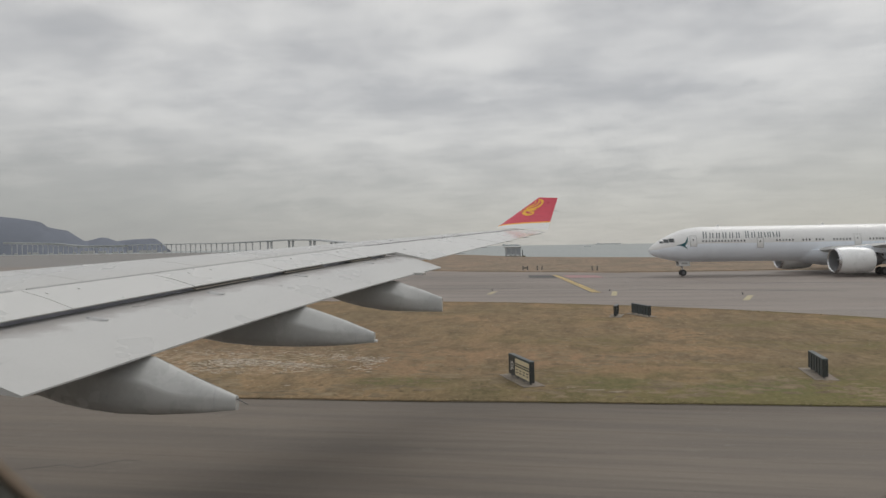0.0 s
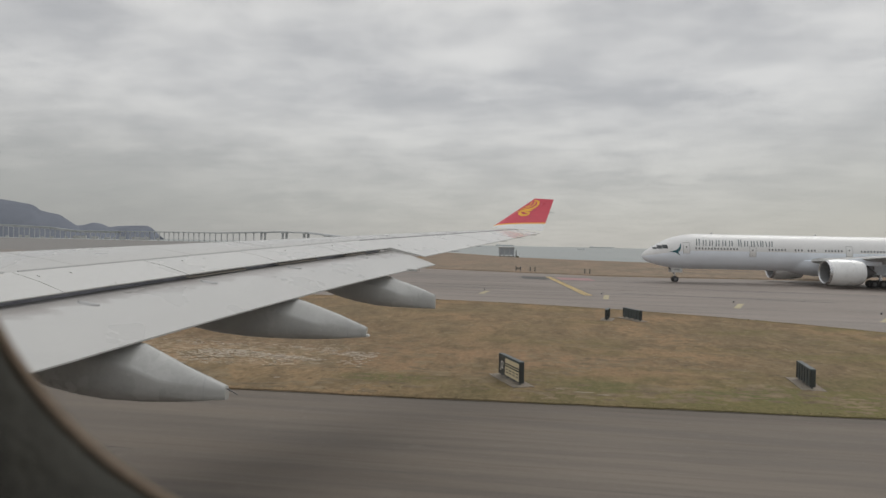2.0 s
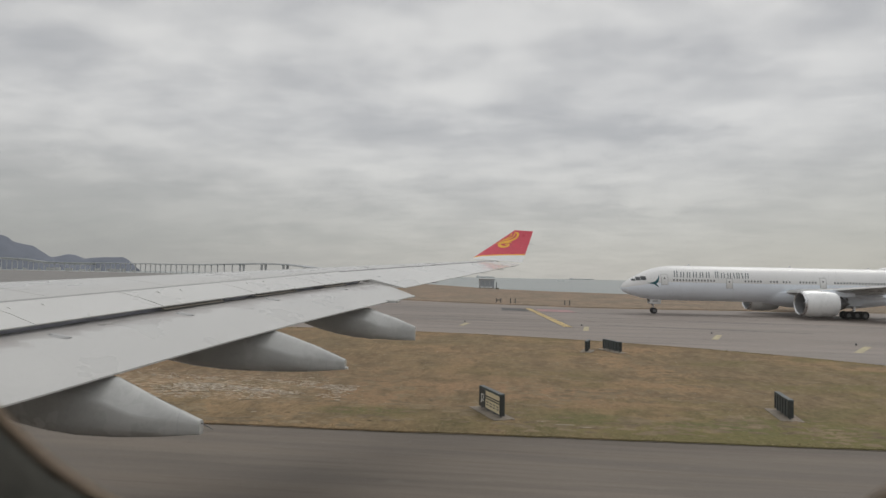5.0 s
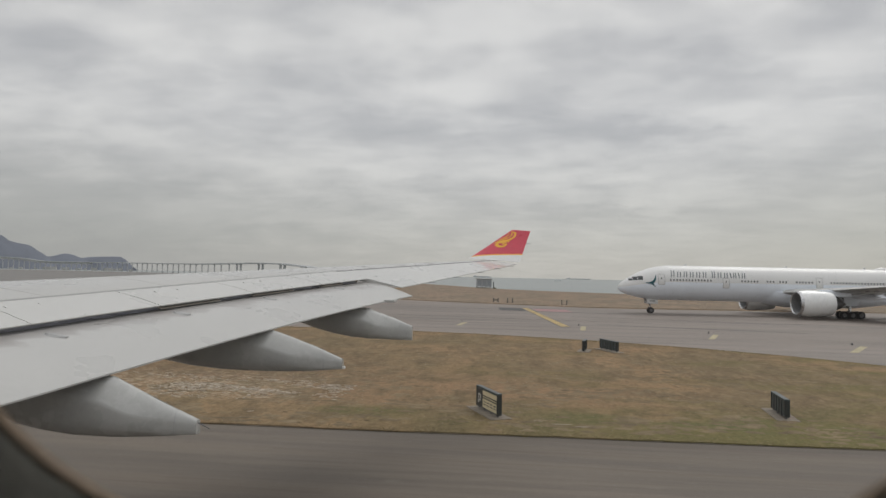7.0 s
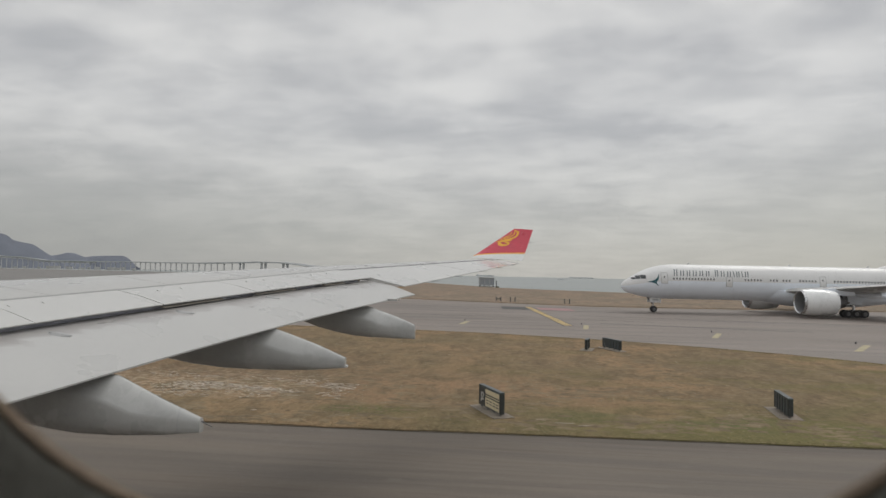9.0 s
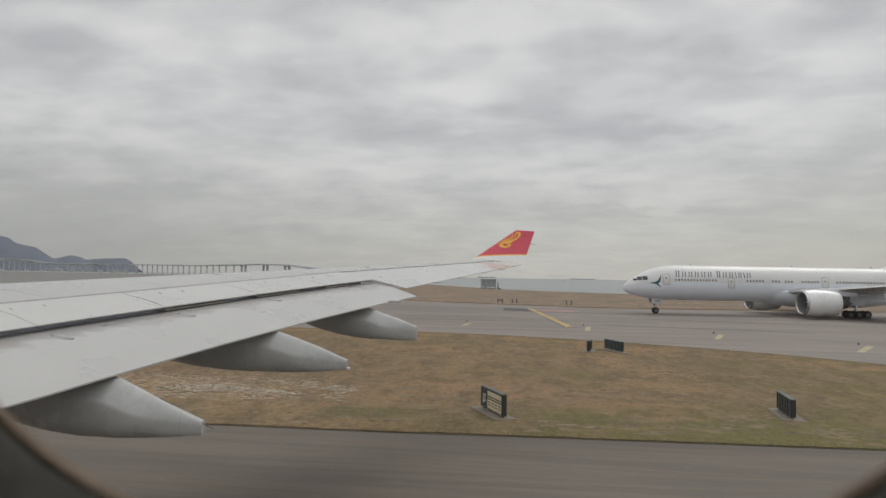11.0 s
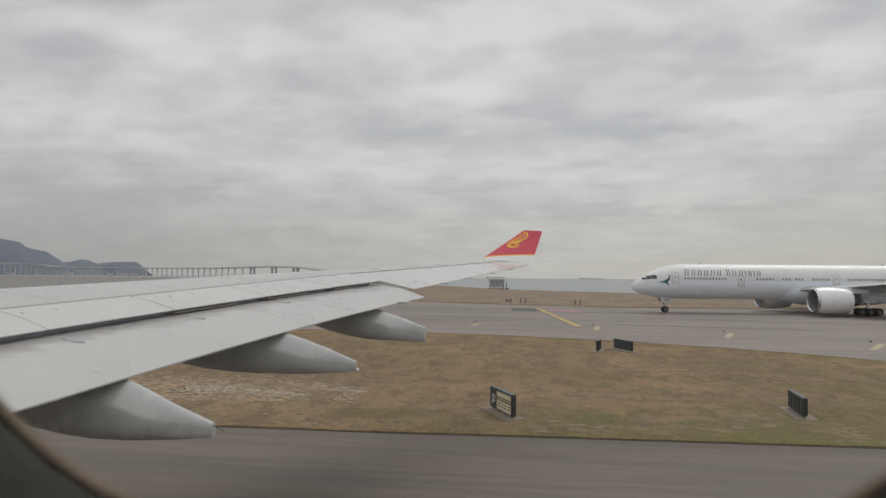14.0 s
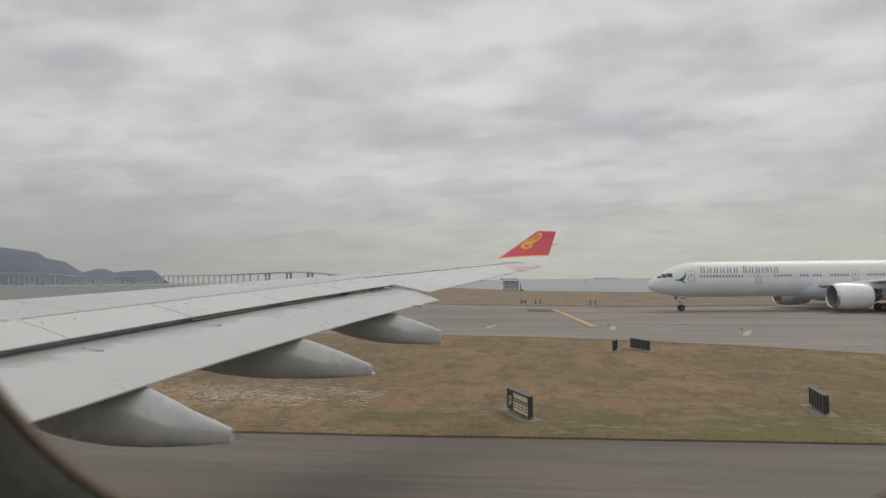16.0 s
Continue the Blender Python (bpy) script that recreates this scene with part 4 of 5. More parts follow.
def fairing(y, stations, widths):
    secs = []
    blunt_half = [(0.0, -1.0), (0.5, -1.0), (0.85, -0.97), (1.0, -0.8), (1.0, -0.4), (1.0, -0.02), (1.0, 0.25), (0.98, 0.5), (0.9, 0.75), (0.7, 0.94), (0.4, 1.0), (0.0, 1.0)]
    shoulder = [(0, 0.6), (1, 0.02), (2, 0.06), (3, 0.2), (4, 0.38), (6, 0.5), (9, 0.5)]

    def round_half(v):
        """Half a section: a round keel, upright flanks and a roof that slopes up from the shoulder at height v."""
        roof = [(lerp(0.93, 0.2, g), lerp(v + 0.07, 0.95, g) + 0.05 * math.sin(math.pi * g)) for g in (0.0, 0.34, 0.68, 1.0)]
        return [(0.0, -1.0), (0.42, -0.97), (0.72, -0.84), (0.92, -0.58), (1.0, -0.3), (1.0, v - 0.12), (0.985, v)] + roof + [(0.0, 1.0)]

    for i, ((x, top, low), w) in enumerate(zip(stations, widths)):
        c, h = (top + low) / 2, (top - low) / 2
        k = max(0.0, 1 - i / 2)
        half = [(lerp(a[0], b[0], k), lerp(a[1], b[1], k)) for a, b in zip(round_half(curve_value(shoulder, i)), blunt_half)]
        secs.append([(x, y - w * u, c + h * v) for u, v in half] + [(x, y + w * u, c + h * v) for u, v in reversed(half[1:-1])])
    f = part("flap_track_fairing", loft_bm(secs), FAIRING_PAINT, own, "smooth grey canoe-shaped fairing under the flap", smooth=True)
    x, top, low = stations[0]
    part("tail_seam", loft_bm([[p + (p - Vector((p.x, y, (top + low) / 2))) * g for p in (Vector(a).lerp(Vector(b), t) for a, b in zip(secs[0], secs[1]))] for t, g in ((0.58, 0.004), (0.585, 0.012), (0.605, 0.012), (0.61, 0.004))], caps=False), SEALANT, f, "thin joint of the tail cap")
    if 10 < y < 14:
        part("tail_tip", box_bm(x - 0.06, x + 0.05, y - 0.03, y + 0.03, low + 0.004, low + 0.05, 0.012), WHITE_PAINT, f, "small pale tip under the tail")
    if y < 10:
        part("drain_mast", rod_bm((x - 0.05, y, top - 0.02), (x + 0.17, y, top - 0.12), 0.010, 0.005, 6), DARK_METAL, f)
    return f


WIDE = (0.06, 0.17, 0.26, 0.30, 0.33, 0.34, 0.34, 0.32, 0.24, 0.08)
fairing(9.05, [(-4.56, 3.86, 3.66), (-5.06, 4.06, 3.615), (-5.5, 4.26, 3.586), (-5.86, 4.43, 3.57), (-6.4, 4.5, 3.575), (-6.85, 4.55, 3.62), (-7.3, 4.6, 3.70), (-7.9, 4.65, 3.87), (-8.7, 4.7, 4.2), (-9.6, 4.75, 4.6)], WIDE)
fairing(12.45, [(-3.38, 4.35, 4.16), (-3.97, 4.59, 4.105), (-4.40, 4.74, 4.08), (-4.80, 4.87, 4.07), (-5.3, 4.93, 4.07), (-5.82, 4.98, 4.08), (-6.4, 5.02, 4.13), (-6.95, 5.05, 4.22), (-7.6, 5.1, 4.55), (-8.3, 5.12, 4.95)], WIDE)
fairing(15.9, [(-2.60, 4.75, 4.41), (-3.09, 4.95, 4.41), (-3.40, 5.05, 4.415), (-3.70, 5.16, 4.42), (-4.1, 5.21, 4.45), (-4.52, 5.25, 4.52), (-4.95, 5.3, 4.62), (-5.35, 5.33, 4.75), (-5.8, 5.38, 4.98), (-6.3, 5.42, 5.25)], WIDE)


def winglet():
    base_l, base_t = Vector((-2.09, 26.8, 6.71)), Vector((-0.04, 26.8, 6.60))
    top_l, top_t = Vector((-0.394, 27.7, 7.97)), Vector((0.381, 27.7, 7.93))
    chordwise = ((0.0, 0.0), (0.05, 0.42), (0.12, 0.72), (0.25, 0.95), (0.42, 1.0), (0.6, 0.82), (0.8, 0.48), (1.0, 0.08))

    def on_blade(u, t):
        p = base_l.lerp(top_l, t).lerp(base_t.lerp(top_t, t), u)
        return p + Vector((0, -0.25 * (1 - t) ** 2, 0))

    def section(height):
        """A ring round the blade; height gives the share of the span at each share of the chord."""
        near, far = [], []
        for k, h in chordwise:
            t = height(k)
            off = Vector((0, lerp(0.11, 0.05, t) * h, 0))
            near.append(on_blade(k, t) - off)
            far.append(on_blade(k, t) + off)
        return near + list(reversed(far[1:]))

    def paint_line(k):
        return 0.065 + 0.19 * math.sqrt(k)

    def band(name, low, high, mat, label, n, parent):
        return part(name, loft_bm([section(lambda k: lerp(low(k), high(k), i / n)) for i in range(n + 1)]), mat, parent, label, smooth=True)

    wl = band("winglet", lambda k: 0.0, lambda k: paint_line(k) - 0.035, WHITE_PAINT, "red winglet with a white root and yellow swirl", 8, own)
    band("stripe", lambda k: paint_line(k) - 0.035, paint_line, YELLOW_PAINT, "thin yellow stripe", 2, wl)
    band("panel", paint_line, lambda k: 1.0, RED_PAINT, "red painted winglet blade", 10, wl)

    def on_face(u, t):
        h = curve_value(list(chordwise), u)
        return on_blade(u, t) - Vector((0, lerp(0.11, 0.05, t) * h + 0.004, 0))

    def swirl(points, widths):
        """A ribbon through points on the blade, tapered."""
        pts = smooth_outline(points, 6)
        w = [curve_value([(i / (len(widths) - 1), v) for i, v in enumerate(widths)], k / (len(pts) - 1)) for k in range(len(pts))]
        left, right = [], []
        for k, (u, t) in enumerate(pts):
            q0, q1 = Vector(pts[max(0, k - 1)]), Vector(pts[min(len(pts) - 1, k + 1)])
            d = Vector(((q1 - q0).x * 1.5, (q1 - q0).y * 1.3))
            n = Vector((-d.y / 1.5, d.x / 1.3)).normalized() * w[k] / 2 if d.length else Vector((0, 0))
            left.append((u + n.x, t + n.y))
            right.append((u - n.x, t - n.y))
        bm = bmesh.new()
        rows = [[bm.verts.new(on_face(*p)) for p in side] for side in (left, right)]
        rows2 = [[bm.verts.new(on_face(*p) - Vector((0, 0.006, 0))) for p in side] for side in (left, right)]
        for i in range(len(pts) - 1):
            bm.faces.new((rows2[0][i], rows2[1][i], rows2[1][i + 1], rows2[0][i + 1]))
            bm.faces.new((rows2[0][i], rows2[0][i + 1], rows[0][i + 1], rows[0][i]))
            bm.faces.new((rows2[1][i + 1], rows2[1][i], rows[1][i], rows[1][i + 1]))
        part("emblem", bm, YELLOW_PAINT, wl, "yellow curved ribbon emblem")

    swirl([(0.04, 0.53), (0.15, 0.59), (0.30, 0.63), (0.42, 0.70), (0.45, 0.80), (0.34, 0.90), (0.10, 0.94)], (0.02, 0.05, 0.075, 0.09, 0.085, 0.05, 0.01))
    swirl([(0.05, 0.61), (0.19, 0.68), (0.28, 0.75), (0.29, 0.83), (0.19, 0.90)], (0.02, 0.045, 0.055, 0.05, 0.01))
    swirl([(0.07, 0.67), (0.15, 0.74), (0.16, 0.82), (0.08, 0.89)], (0.02, 0.04, 0.04, 0.01))
    swirl([(0.45, 0.61), (0.32, 0.58), (0.17, 0.55), (0.18, 0.49), (0.32, 0.44), (0.43, 0.46), (0.42, 0.52), (0.31, 0.525)], (0.02, 0.05, 0.06, 0.065, 0.065, 0.06, 0.05, 0.03))
    part("static_wick", rod_bm((0.2, 27.45, 7.4), (0.42, 27.45, 7.36), 0.012, 0.005, 6), DARK_METAL, wl)


winglet()
for y in (19.5, 21.0, 22.8, 24.2, 25.4):
    x, z = aileron_te(y)
    part("static_wick", rod_bm((x - 0.02, y, z), (x + 0.22, y, z - 0.01), 0.010, 0.004, 6), DARK_METAL, own)


def cabin():
    """The barrel of the cabin, closed at both ends, with a rounded window opening beside the eye."""
    cy, cz, r = -2.4, 5.3, 2.82
    bm = bmesh.new()
    # unseen openings on both sides, added to let daylight onto the window trim
    light_holes = [-7.2 + 0.9 * k for k in range(6)] + [1.6 + 0.9 * k for k in range(6)]
    xs = sorted([-34, -26, -16, -12, -0.55, 0.55, 12, 24] + light_holes + [x + 0.28 for x in light_holes])
    angles = [0.02 + 0.46 * k / 3 for k in range(3)] + [0.48 + (math.tau - 0.46) * k / 37 for k in range(37)]
    grid = [[bm.verts.new((x, cy + r * math.cos(a), cz + r * math.sin(a))) for a in angles] for x in xs]
    for i in range(len(xs) - 1):
        for j in range(len(angles)):
            if (xs[i] == -0.55 and j < 3) or (xs[i] in light_holes and j in (1, 18)):
                continue
            k = (j + 1) % len(angles)
            bm.faces.new((grid[i][j], grid[i][k], grid[i + 1][k], grid[i + 1][j]))
    bm.faces.new(grid[0])
    bm.faces.new(grid[-1])
    part("fuselage", bm, WHITE_PAINT, own, "white cabin barrel with unseen openings added for light", smooth=True)

    def outline(cx, bottom, half, top, rad, y, n=22):
        pts = []
        for sx, sz, a0 in ((1, -1, -90), (1, 1, 0), (-1, 1, 90), (-1, -1, 180)):
            ox, oz = cx + sx * (half - rad), (top - rad if sz > 0 else bottom + rad)
            for i in range(n + 1):
                a = radians(a0 + 90 * i / n)
                pts.append((ox + rad * math.cos(a), y, oz + rad * math.sin(a)))
        return pts

    cx, bottom, half, top, rad = -0.0275, 5.9225, 0.178, 6.36, 0.135
    wide = lambda d, y: outline(cx, bottom - d, half + d, top + d, rad + d * 0.9, y)
    frame_edge = outline(cx, 5.35, 0.62, 6.75, 0.05, 0.215)
    part("cabin_wall", loft_bm([frame_edge, outline(cx, 5.35, 0.62, 6.75, 0.05, 0.165), wide(0.040, 0.165), wide(0.022, 0.171), wide(0.0025, 0.187), wide(0.050, 0.212), frame_edge], caps=False),
         TRIM, own, "dark cabin window surround", smooth=True)
    glass = bmesh.new()
    rim = [glass.verts.new(p) for p in wide(0.030, 0.2045)]
    inner = [glass.verts.new(p) for p in wide(0.030, 0.2025)]
    glass.faces.new(rim)
    glass.faces.new(list(reversed(inner)))
    for k in range(len(rim)):
        m = (k + 1) % len(rim)
        if (rim[k].co - rim[m].co).length > 1e-5:
            glass.faces.new((rim[k], inner[k], inner[m], rim[m]))
    pane = part("window_pane", glass, WINDOW_FILM, own, "clear cabin window pane with a faint veil for haze")
    pane.visible_shadow = False
    part("window_seal", loft_bm([wide(0.0012, 0.188), wide(0.0, 0.190), wide(0.030, 0.203), wide(0.028, 0.196), wide(0.0012, 0.188)], caps=False), SEAL, own, "brown rubber window seal", smooth=True)


cabin()
# the main wheels that carry it, on this side
gear = part("main_gear", rod_bm((-8.2, 2.9, 0.7), (-8.2, 2.6, 4.6), 0.2, 0.26, 14), METAL, own, "four-wheel main landing gear", smooth=True)
part("bogie_beam", box_bm(-9.3, -7.1, 2.76, 3.04, 0.55, 0.8, 0.04), DARK_METAL, gear)
for dx in (-1.0, 1.0):
    for dy in (-0.55, 0.55):
        part("wheel", lathe_bm([(-0.22, 0.35), (-0.22, 0.58), (-0.12, 0.7), (0.12, 0.7), (0.22, 0.58), (0.22, 0.35), (0.15, 0.02), (-0.15, 0.02), (-0.22, 0.35)], "Y", (-8.2 + dx, 2.9 + dy, 0.70), 20), RUBBER, gear, smooth=True)


# ---- the white airliner on the other taxiway ----
def text_mesh(words, size, thick=0.006):
    cu = bpy.data.curves.new("lettering", "FONT")
    cu.body, cu.size, cu.extrude, cu.align_x, cu.align_y = words, size, thick, "CENTER", "CENTER"
    ob = new("lettering", cu)
    bpy.context.view_layer.update()
    me = bpy.data.meshes.new_from_object(ob.evaluated_get(bpy.context.evaluated_depsgraph_get()))
    bpy.data.objects.remove(ob)
    return me


FUSE = [(0.0, 0.06, 0.06, 4.52), (0.15, 0.42, 0.40, 4.52), (0.5, 0.82, 0.78, 4.56), (1.0, 1.18, 1.12, 4.63), (1.8, 1.62, 1.52, 4.76), (2.8, 2.05, 1.93, 4.92), (4.0, 2.45, 2.38, 5.10),
        (5.4, 2.78, 2.74, 5.27), (7.0, 3.0, 2.98, 5.41), (9.0, 3.1, 3.1, 5.5), (20.0, 3.1, 3.1, 5.5), (35.0, 3.1, 3.1, 5.5), (50.0, 3.1, 3.1, 5.5), (54.0, 3.02, 2.97, 5.62),
        (58.0, 2.75, 2.62, 5.92), (62.0, 2.3, 2.15, 6.30), (66.0, 1.72, 1.62, 6.68), (70.0, 1.02, 1.05, 7.03), (72.6, 0.5, 0.62, 7.25), (73.9, 0.12, 0.30, 7.35)]


def fuse_at(s):
    i = max(0, min(len(FUSE) - 2, sum(1 for f in FUSE if f[0] <= s) - 1))
    a, b = FUSE[i], FUSE[i + 1]
    k = (s - a[0]) / (b[0] - a[0])
    return [lerp(a[j], b[j], k) for j in (1, 2, 3)]


def near_side(s, z, out=0.0):
    """A point on the fuselage's near side at that station and height."""
    w, h, c = fuse_at(s)
    return Vector((s, -w * math.sqrt(max(0.02, 1 - ((z - c) / h) ** 2)) - out, z))


def patch_bm(s0, s1, z0, z1, out=0.012, n=4, m=4):
    """A skin patch that follows the fuselage, a little proud of it."""
    bm = bmesh.new()
    g = [[bm.verts.new(near_side(lerp(s0, s1, i / n), lerp(z0, z1, j / m), out)) for j in range(m + 1)] for i in range(n + 1)]
    b = [[bm.verts.new(near_side(lerp(s0, s1, i / n), lerp(z0, z1, j / m), -0.01)) for j in range(m + 1)] for i in range(n + 1)]
    for i in range(n):
        for j in range(m):
            bm.faces.new((g[i][j], g[i + 1][j], g[i + 1][j + 1], g[i][j + 1]))
    for i in range(n):
        for j in (0, m):
            bm.faces.new((g[i][j], g[i + 1][j], b[i + 1][j], b[i][j]))
    for j in range(m):
        for i in (0, n):
            bm.faces.new((g[i][j], g[i][j + 1], b[i][j + 1], b[i][j]))
    return bm


def stroke_bm(points, width):
    """A painted stroke of even width on the near side, through points in (station, height)."""
    bm = bmesh.new()
    rows = []
    for k, (x, z) in enumerate(points):
        d = (Vector(points[min(len(points) - 1, k + 1)]) - Vector(points[max(0, k - 1)])).normalized()
        rows.append([bm.verts.new(near_side(x - d.y * width / 2 * e, z + d.x * width / 2 * e, out)) for e, out in ((-1, -0.01), (-1, 0.016), (1, 0.016), (1, -0.01))])
    for r0, r1 in zip(rows, rows[1:]):
        for j in range(3):
            bm.faces.new((r0[j], r0[j + 1], r1[j + 1], r1[j]))
    return bm


def airfoil(le, te, thick, up=Vector((0, 0, 1))):
    le, te = Vector(le), Vector(te)
    top, low = [], []
    for k, h in ((0, 0), (0.04, 0.45), (0.15, 0.85), (0.35, 1.0), (0.65, 0.65), (1.0, 0.04)):
        p = le.lerp(te, k)
        top.append(p + up * thick * h * 0.6)
        low.append(p - up * thick * h * 0.4)
    return top + list(reversed(low[1:]))


def wheel(parent, x, y, z, r, w):
    t = part("wheel", lathe_bm([(-w / 2, r * 0.55), (-w / 2, r * 0.86), (-w * 0.36, r * 0.97), (0, r), (w * 0.36, r * 0.97), (w / 2, r * 0.86), (w / 2, r * 0.55)], "Y", (x, y, z), 24), RUBBER, parent, "black tyre", smooth=True)
    part("rim", lathe_bm([(-w * 0.42, 0.02), (-w * 0.42, r * 0.3), (-w * 0.30, r * 0.4), (-w * 0.42, r * 0.56), (w * 0.42, r * 0.56), (w * 0.42, 0.02)], "Y", (x, y, z), 20), RIM, t, "grey metal rim", smooth=True)


DUCT = material("intake_lining", (0.24, 0.245, 0.25), 0.5, 0.2)


def airliner():
    jet = thing("airliner", pose(17.3, 120.7, 0, 0, 0, 6.5), "long white twin-engine airliner with a teal tail on the taxiway", "aircraft")
    n = 48
    upper, lower = [], []
    split = radians(3)
    for s, w, h, c in FUSE:
        upper.append([(s, w * math.cos(a), c + h * math.sin(a)) for a in (lerp(split, math.pi - split, i / 28) for i in range(29))])
        lower.append([(s, w * math.cos(a), c + h * math.sin(a)) for a in (lerp(math.pi - split, 2 * math.pi + split, i / 24) for i in range(25))])
    body = part("fuselage", loft_bm(upper, closed=False), WHITE_PAINT, jet, "white upper fuselage", smooth=True)
    part("belly", loft_bm(lower, closed=False), BELLY_PAINT, jet, "pale bluish lower fuselage, lightened for haze", smooth=True)
    # wing-body fairing
    secs = []
    for s, w, d in ((25.5, 2.4, 0.1), (27.5, 3.1, 0.5), (30, 3.5, 0.85), (36, 3.7, 0.9), (42, 3.4, 0.8), (46, 2.7, 0.35), (48.5, 2.0, 0.0)):
        secs.append([(s, w * math.cos(a), 4.3 + (1.9 + d) * math.sin(a)) for a in (lerp(math.pi, 2 * math.pi, i / 16) for i in range(17))] + [(s, 0, 4.9)])
    part("belly_fairing", loft_bm(secs), BELLY_PAINT, jet, smooth=True)
    # cockpit glazing
    for s0, s1, z0, z1 in ((1.65, 2.24, 5.78, 6.14), (2.30, 3.02, 5.86, 6.48), (3.08, 3.9, 5.92, 6.60)):
        part("cockpit_window", patch_bm(s0, s1, z0, z1, 0.015), GLASS_DARK, jet, "dark cockpit glazing")
    # doors: a grey frame line with the leaf in it
    for s, z0, z1 in ((6.35, 5.15, 7.05), (17.55, 4.75, 6.55), (33.8, 5.05, 6.9), (61.2, 5.5, 7.1)):
        d = part("cabin_door", patch_bm(s, s + 1.15, z0, z1, 0.010), SEALANT, jet, "cabin door outlined in grey", smooth=True)
        part("door_leaf", patch_bm(s + 0.08, s + 1.07, z0 + 0.08, z1 - 0.08, 0.016), WHITE_PAINT, d, smooth=True)
        part("door_window", patch_bm(s + 0.45, s + 0.65, z0 + 1.0, z0 + 1.28, 0.022, 1, 1), GLASS_DARK, d)
    part("cargo_hatch", patch_bm(12.5, 15.0, 3.2, 4.7, 0.008), BELLY_PAINT, jet, smooth=True)
    # cabin windows
    pane = None
    for s0, s1 in ((8.5, 15.6), (20.9, 24.0), (25.3, 26.6), (27.5, 28.9), (30.4, 33.2), (36.4, 47.4), (49.0, 60.4)):
        s = s0
        while s <= s1:
            z = 6.04 if s < 54 else 6.04 + (s - 54) * 0.035
            if pane is None:
                bm = box_bm(-0.125, 0.125, -0.03, 0.03, -0.17, 0.17, 0.05)
                pane = part("cabin_window", bm, PANE_HAZED, jet)
                ob = pane
            else:
                ob = new("cabin_window", pane.data)
                ob.parent = jet
            p = near_side(s, z, 0.0)
            ob.matrix_local = Matrix.Translation(p) @ Matrix.Rotation(radians(-11), 4, "X")
            s += 0.535
    # airline title as plain strokes
    s = 8.5
    for i, w in enumerate((0.82, 0.86, 0.8, 0.86, 0.86, 0.8, 0.0, 0.7, 0.86, 0.82, 0.3, 0.66, 0.3, 0.8)):
        if w == 0.0:
            s += 0.55
            continue
        w *= 1.09
        tall = 1.18 if i in (0, 7) else 0.98
        z0 = 6.52
        if w < 0.4:
            strokes = [tuple((s + 0.15, z0 + tall * t / 6) for t in range(7))]
        else:
            strokes = [tuple((s + w * (e + 0.2 * (t - 0.5)), z0 + tall * t) for t in (k / 6 for k in range(7))) for e in (0.22, 0.72)]
        for k, line in enumerate(strokes):
            part("title_stroke", stroke_bm(line, 0.15), TITLE_PAINT, jet, "slate stroke of the airline title" if not (i or k) else "")
        s += w + 0.2
    # brushed bird mark behind the cockpit
    for line, wide in ((((4.15, 5.43), (4.75, 5.42), (5.3, 5.5), (5.7, 5.85), (5.92, 6.35), (6.02, 6.85)), (0.03, 0.26, 0.5, 0.38, 0.22, 0.02)), (((5.2, 5.42), (5.55, 5.12), (5.95, 4.74)), (0.36, 0.26, 0.02))):
        pts = smooth_outline(list(line), 6)
        bm = bmesh.new()
        rows = []
        for k, (sx, z) in enumerate(pts):
            q0, q1 = Vector(pts[max(0, k - 1)]), Vector(pts[min(len(pts) - 1, k + 1)])
            d = (q1 - q0).normalized()
            w = curve_value([(i / (len(wide) - 1), v) for i, v in enumerate(wide)], k / (len(pts) - 1)) / 2
            rows.append([bm.verts.new(near_side(sx - d.y * w * e, z + d.x * w * e, out)) for e, out in ((-1, -0.01), (-1, 0.02), (0, 0.02), (1, 0.02), (1, -0.01))])
        for r0, r1 in zip(rows, rows[1:]):
            for j in range(4):
                bm.faces.new((r0[j], r0[j + 1], r1[j + 1], r1[j]))
        part("nose_mark", bm, TEAL_PAINT, jet, "teal brush-stroke mark")
    # registration and small lettering as bars
    for a, b, z in ((55.8, 57.2, 6.9), (57.5, 59.0, 6.95), (58.0, 59.6, 5.3)):
        part("small_lettering", patch_bm(a, b, z, z + 0.22, 0.012, 2, 1), TITLE_PAINT, jet)
    # aerials on the crown
    for s in (12.0, 30.0, 44.0):
        w, h, c = fuse_at(s)
        part("aerial", loft_bm([[(s - 0.3, -0.03, c + h - 0.02), (s + 0.3, -0.03, c + h - 0.02), (s + 0.3, 0.03, c + h - 0.02), (s - 0.3, 0.03, c + h - 0.02)], [(s + 0.05, -0.015, c + h + 0.35), (s + 0.3, -0.015, c + h + 0.35), (s + 0.3, 0.015, c + h + 0.35), (s + 0.05, 0.015, c + h + 0.35)]]), WHITE_PAINT, jet)
    part("antenna_dome", lathe_bm([(45.6, 0.05), (46.2, 0.55), (47.2, 0.75), (48.2, 0.6), (49.2, 0.05)], "X", (0, 0, 8.25), 20), WHITE_PAINT, jet, smooth=True)
    # wings with flap fairings, engines and pylons, mirrored
    for side in (-1, 1):
        secs = []
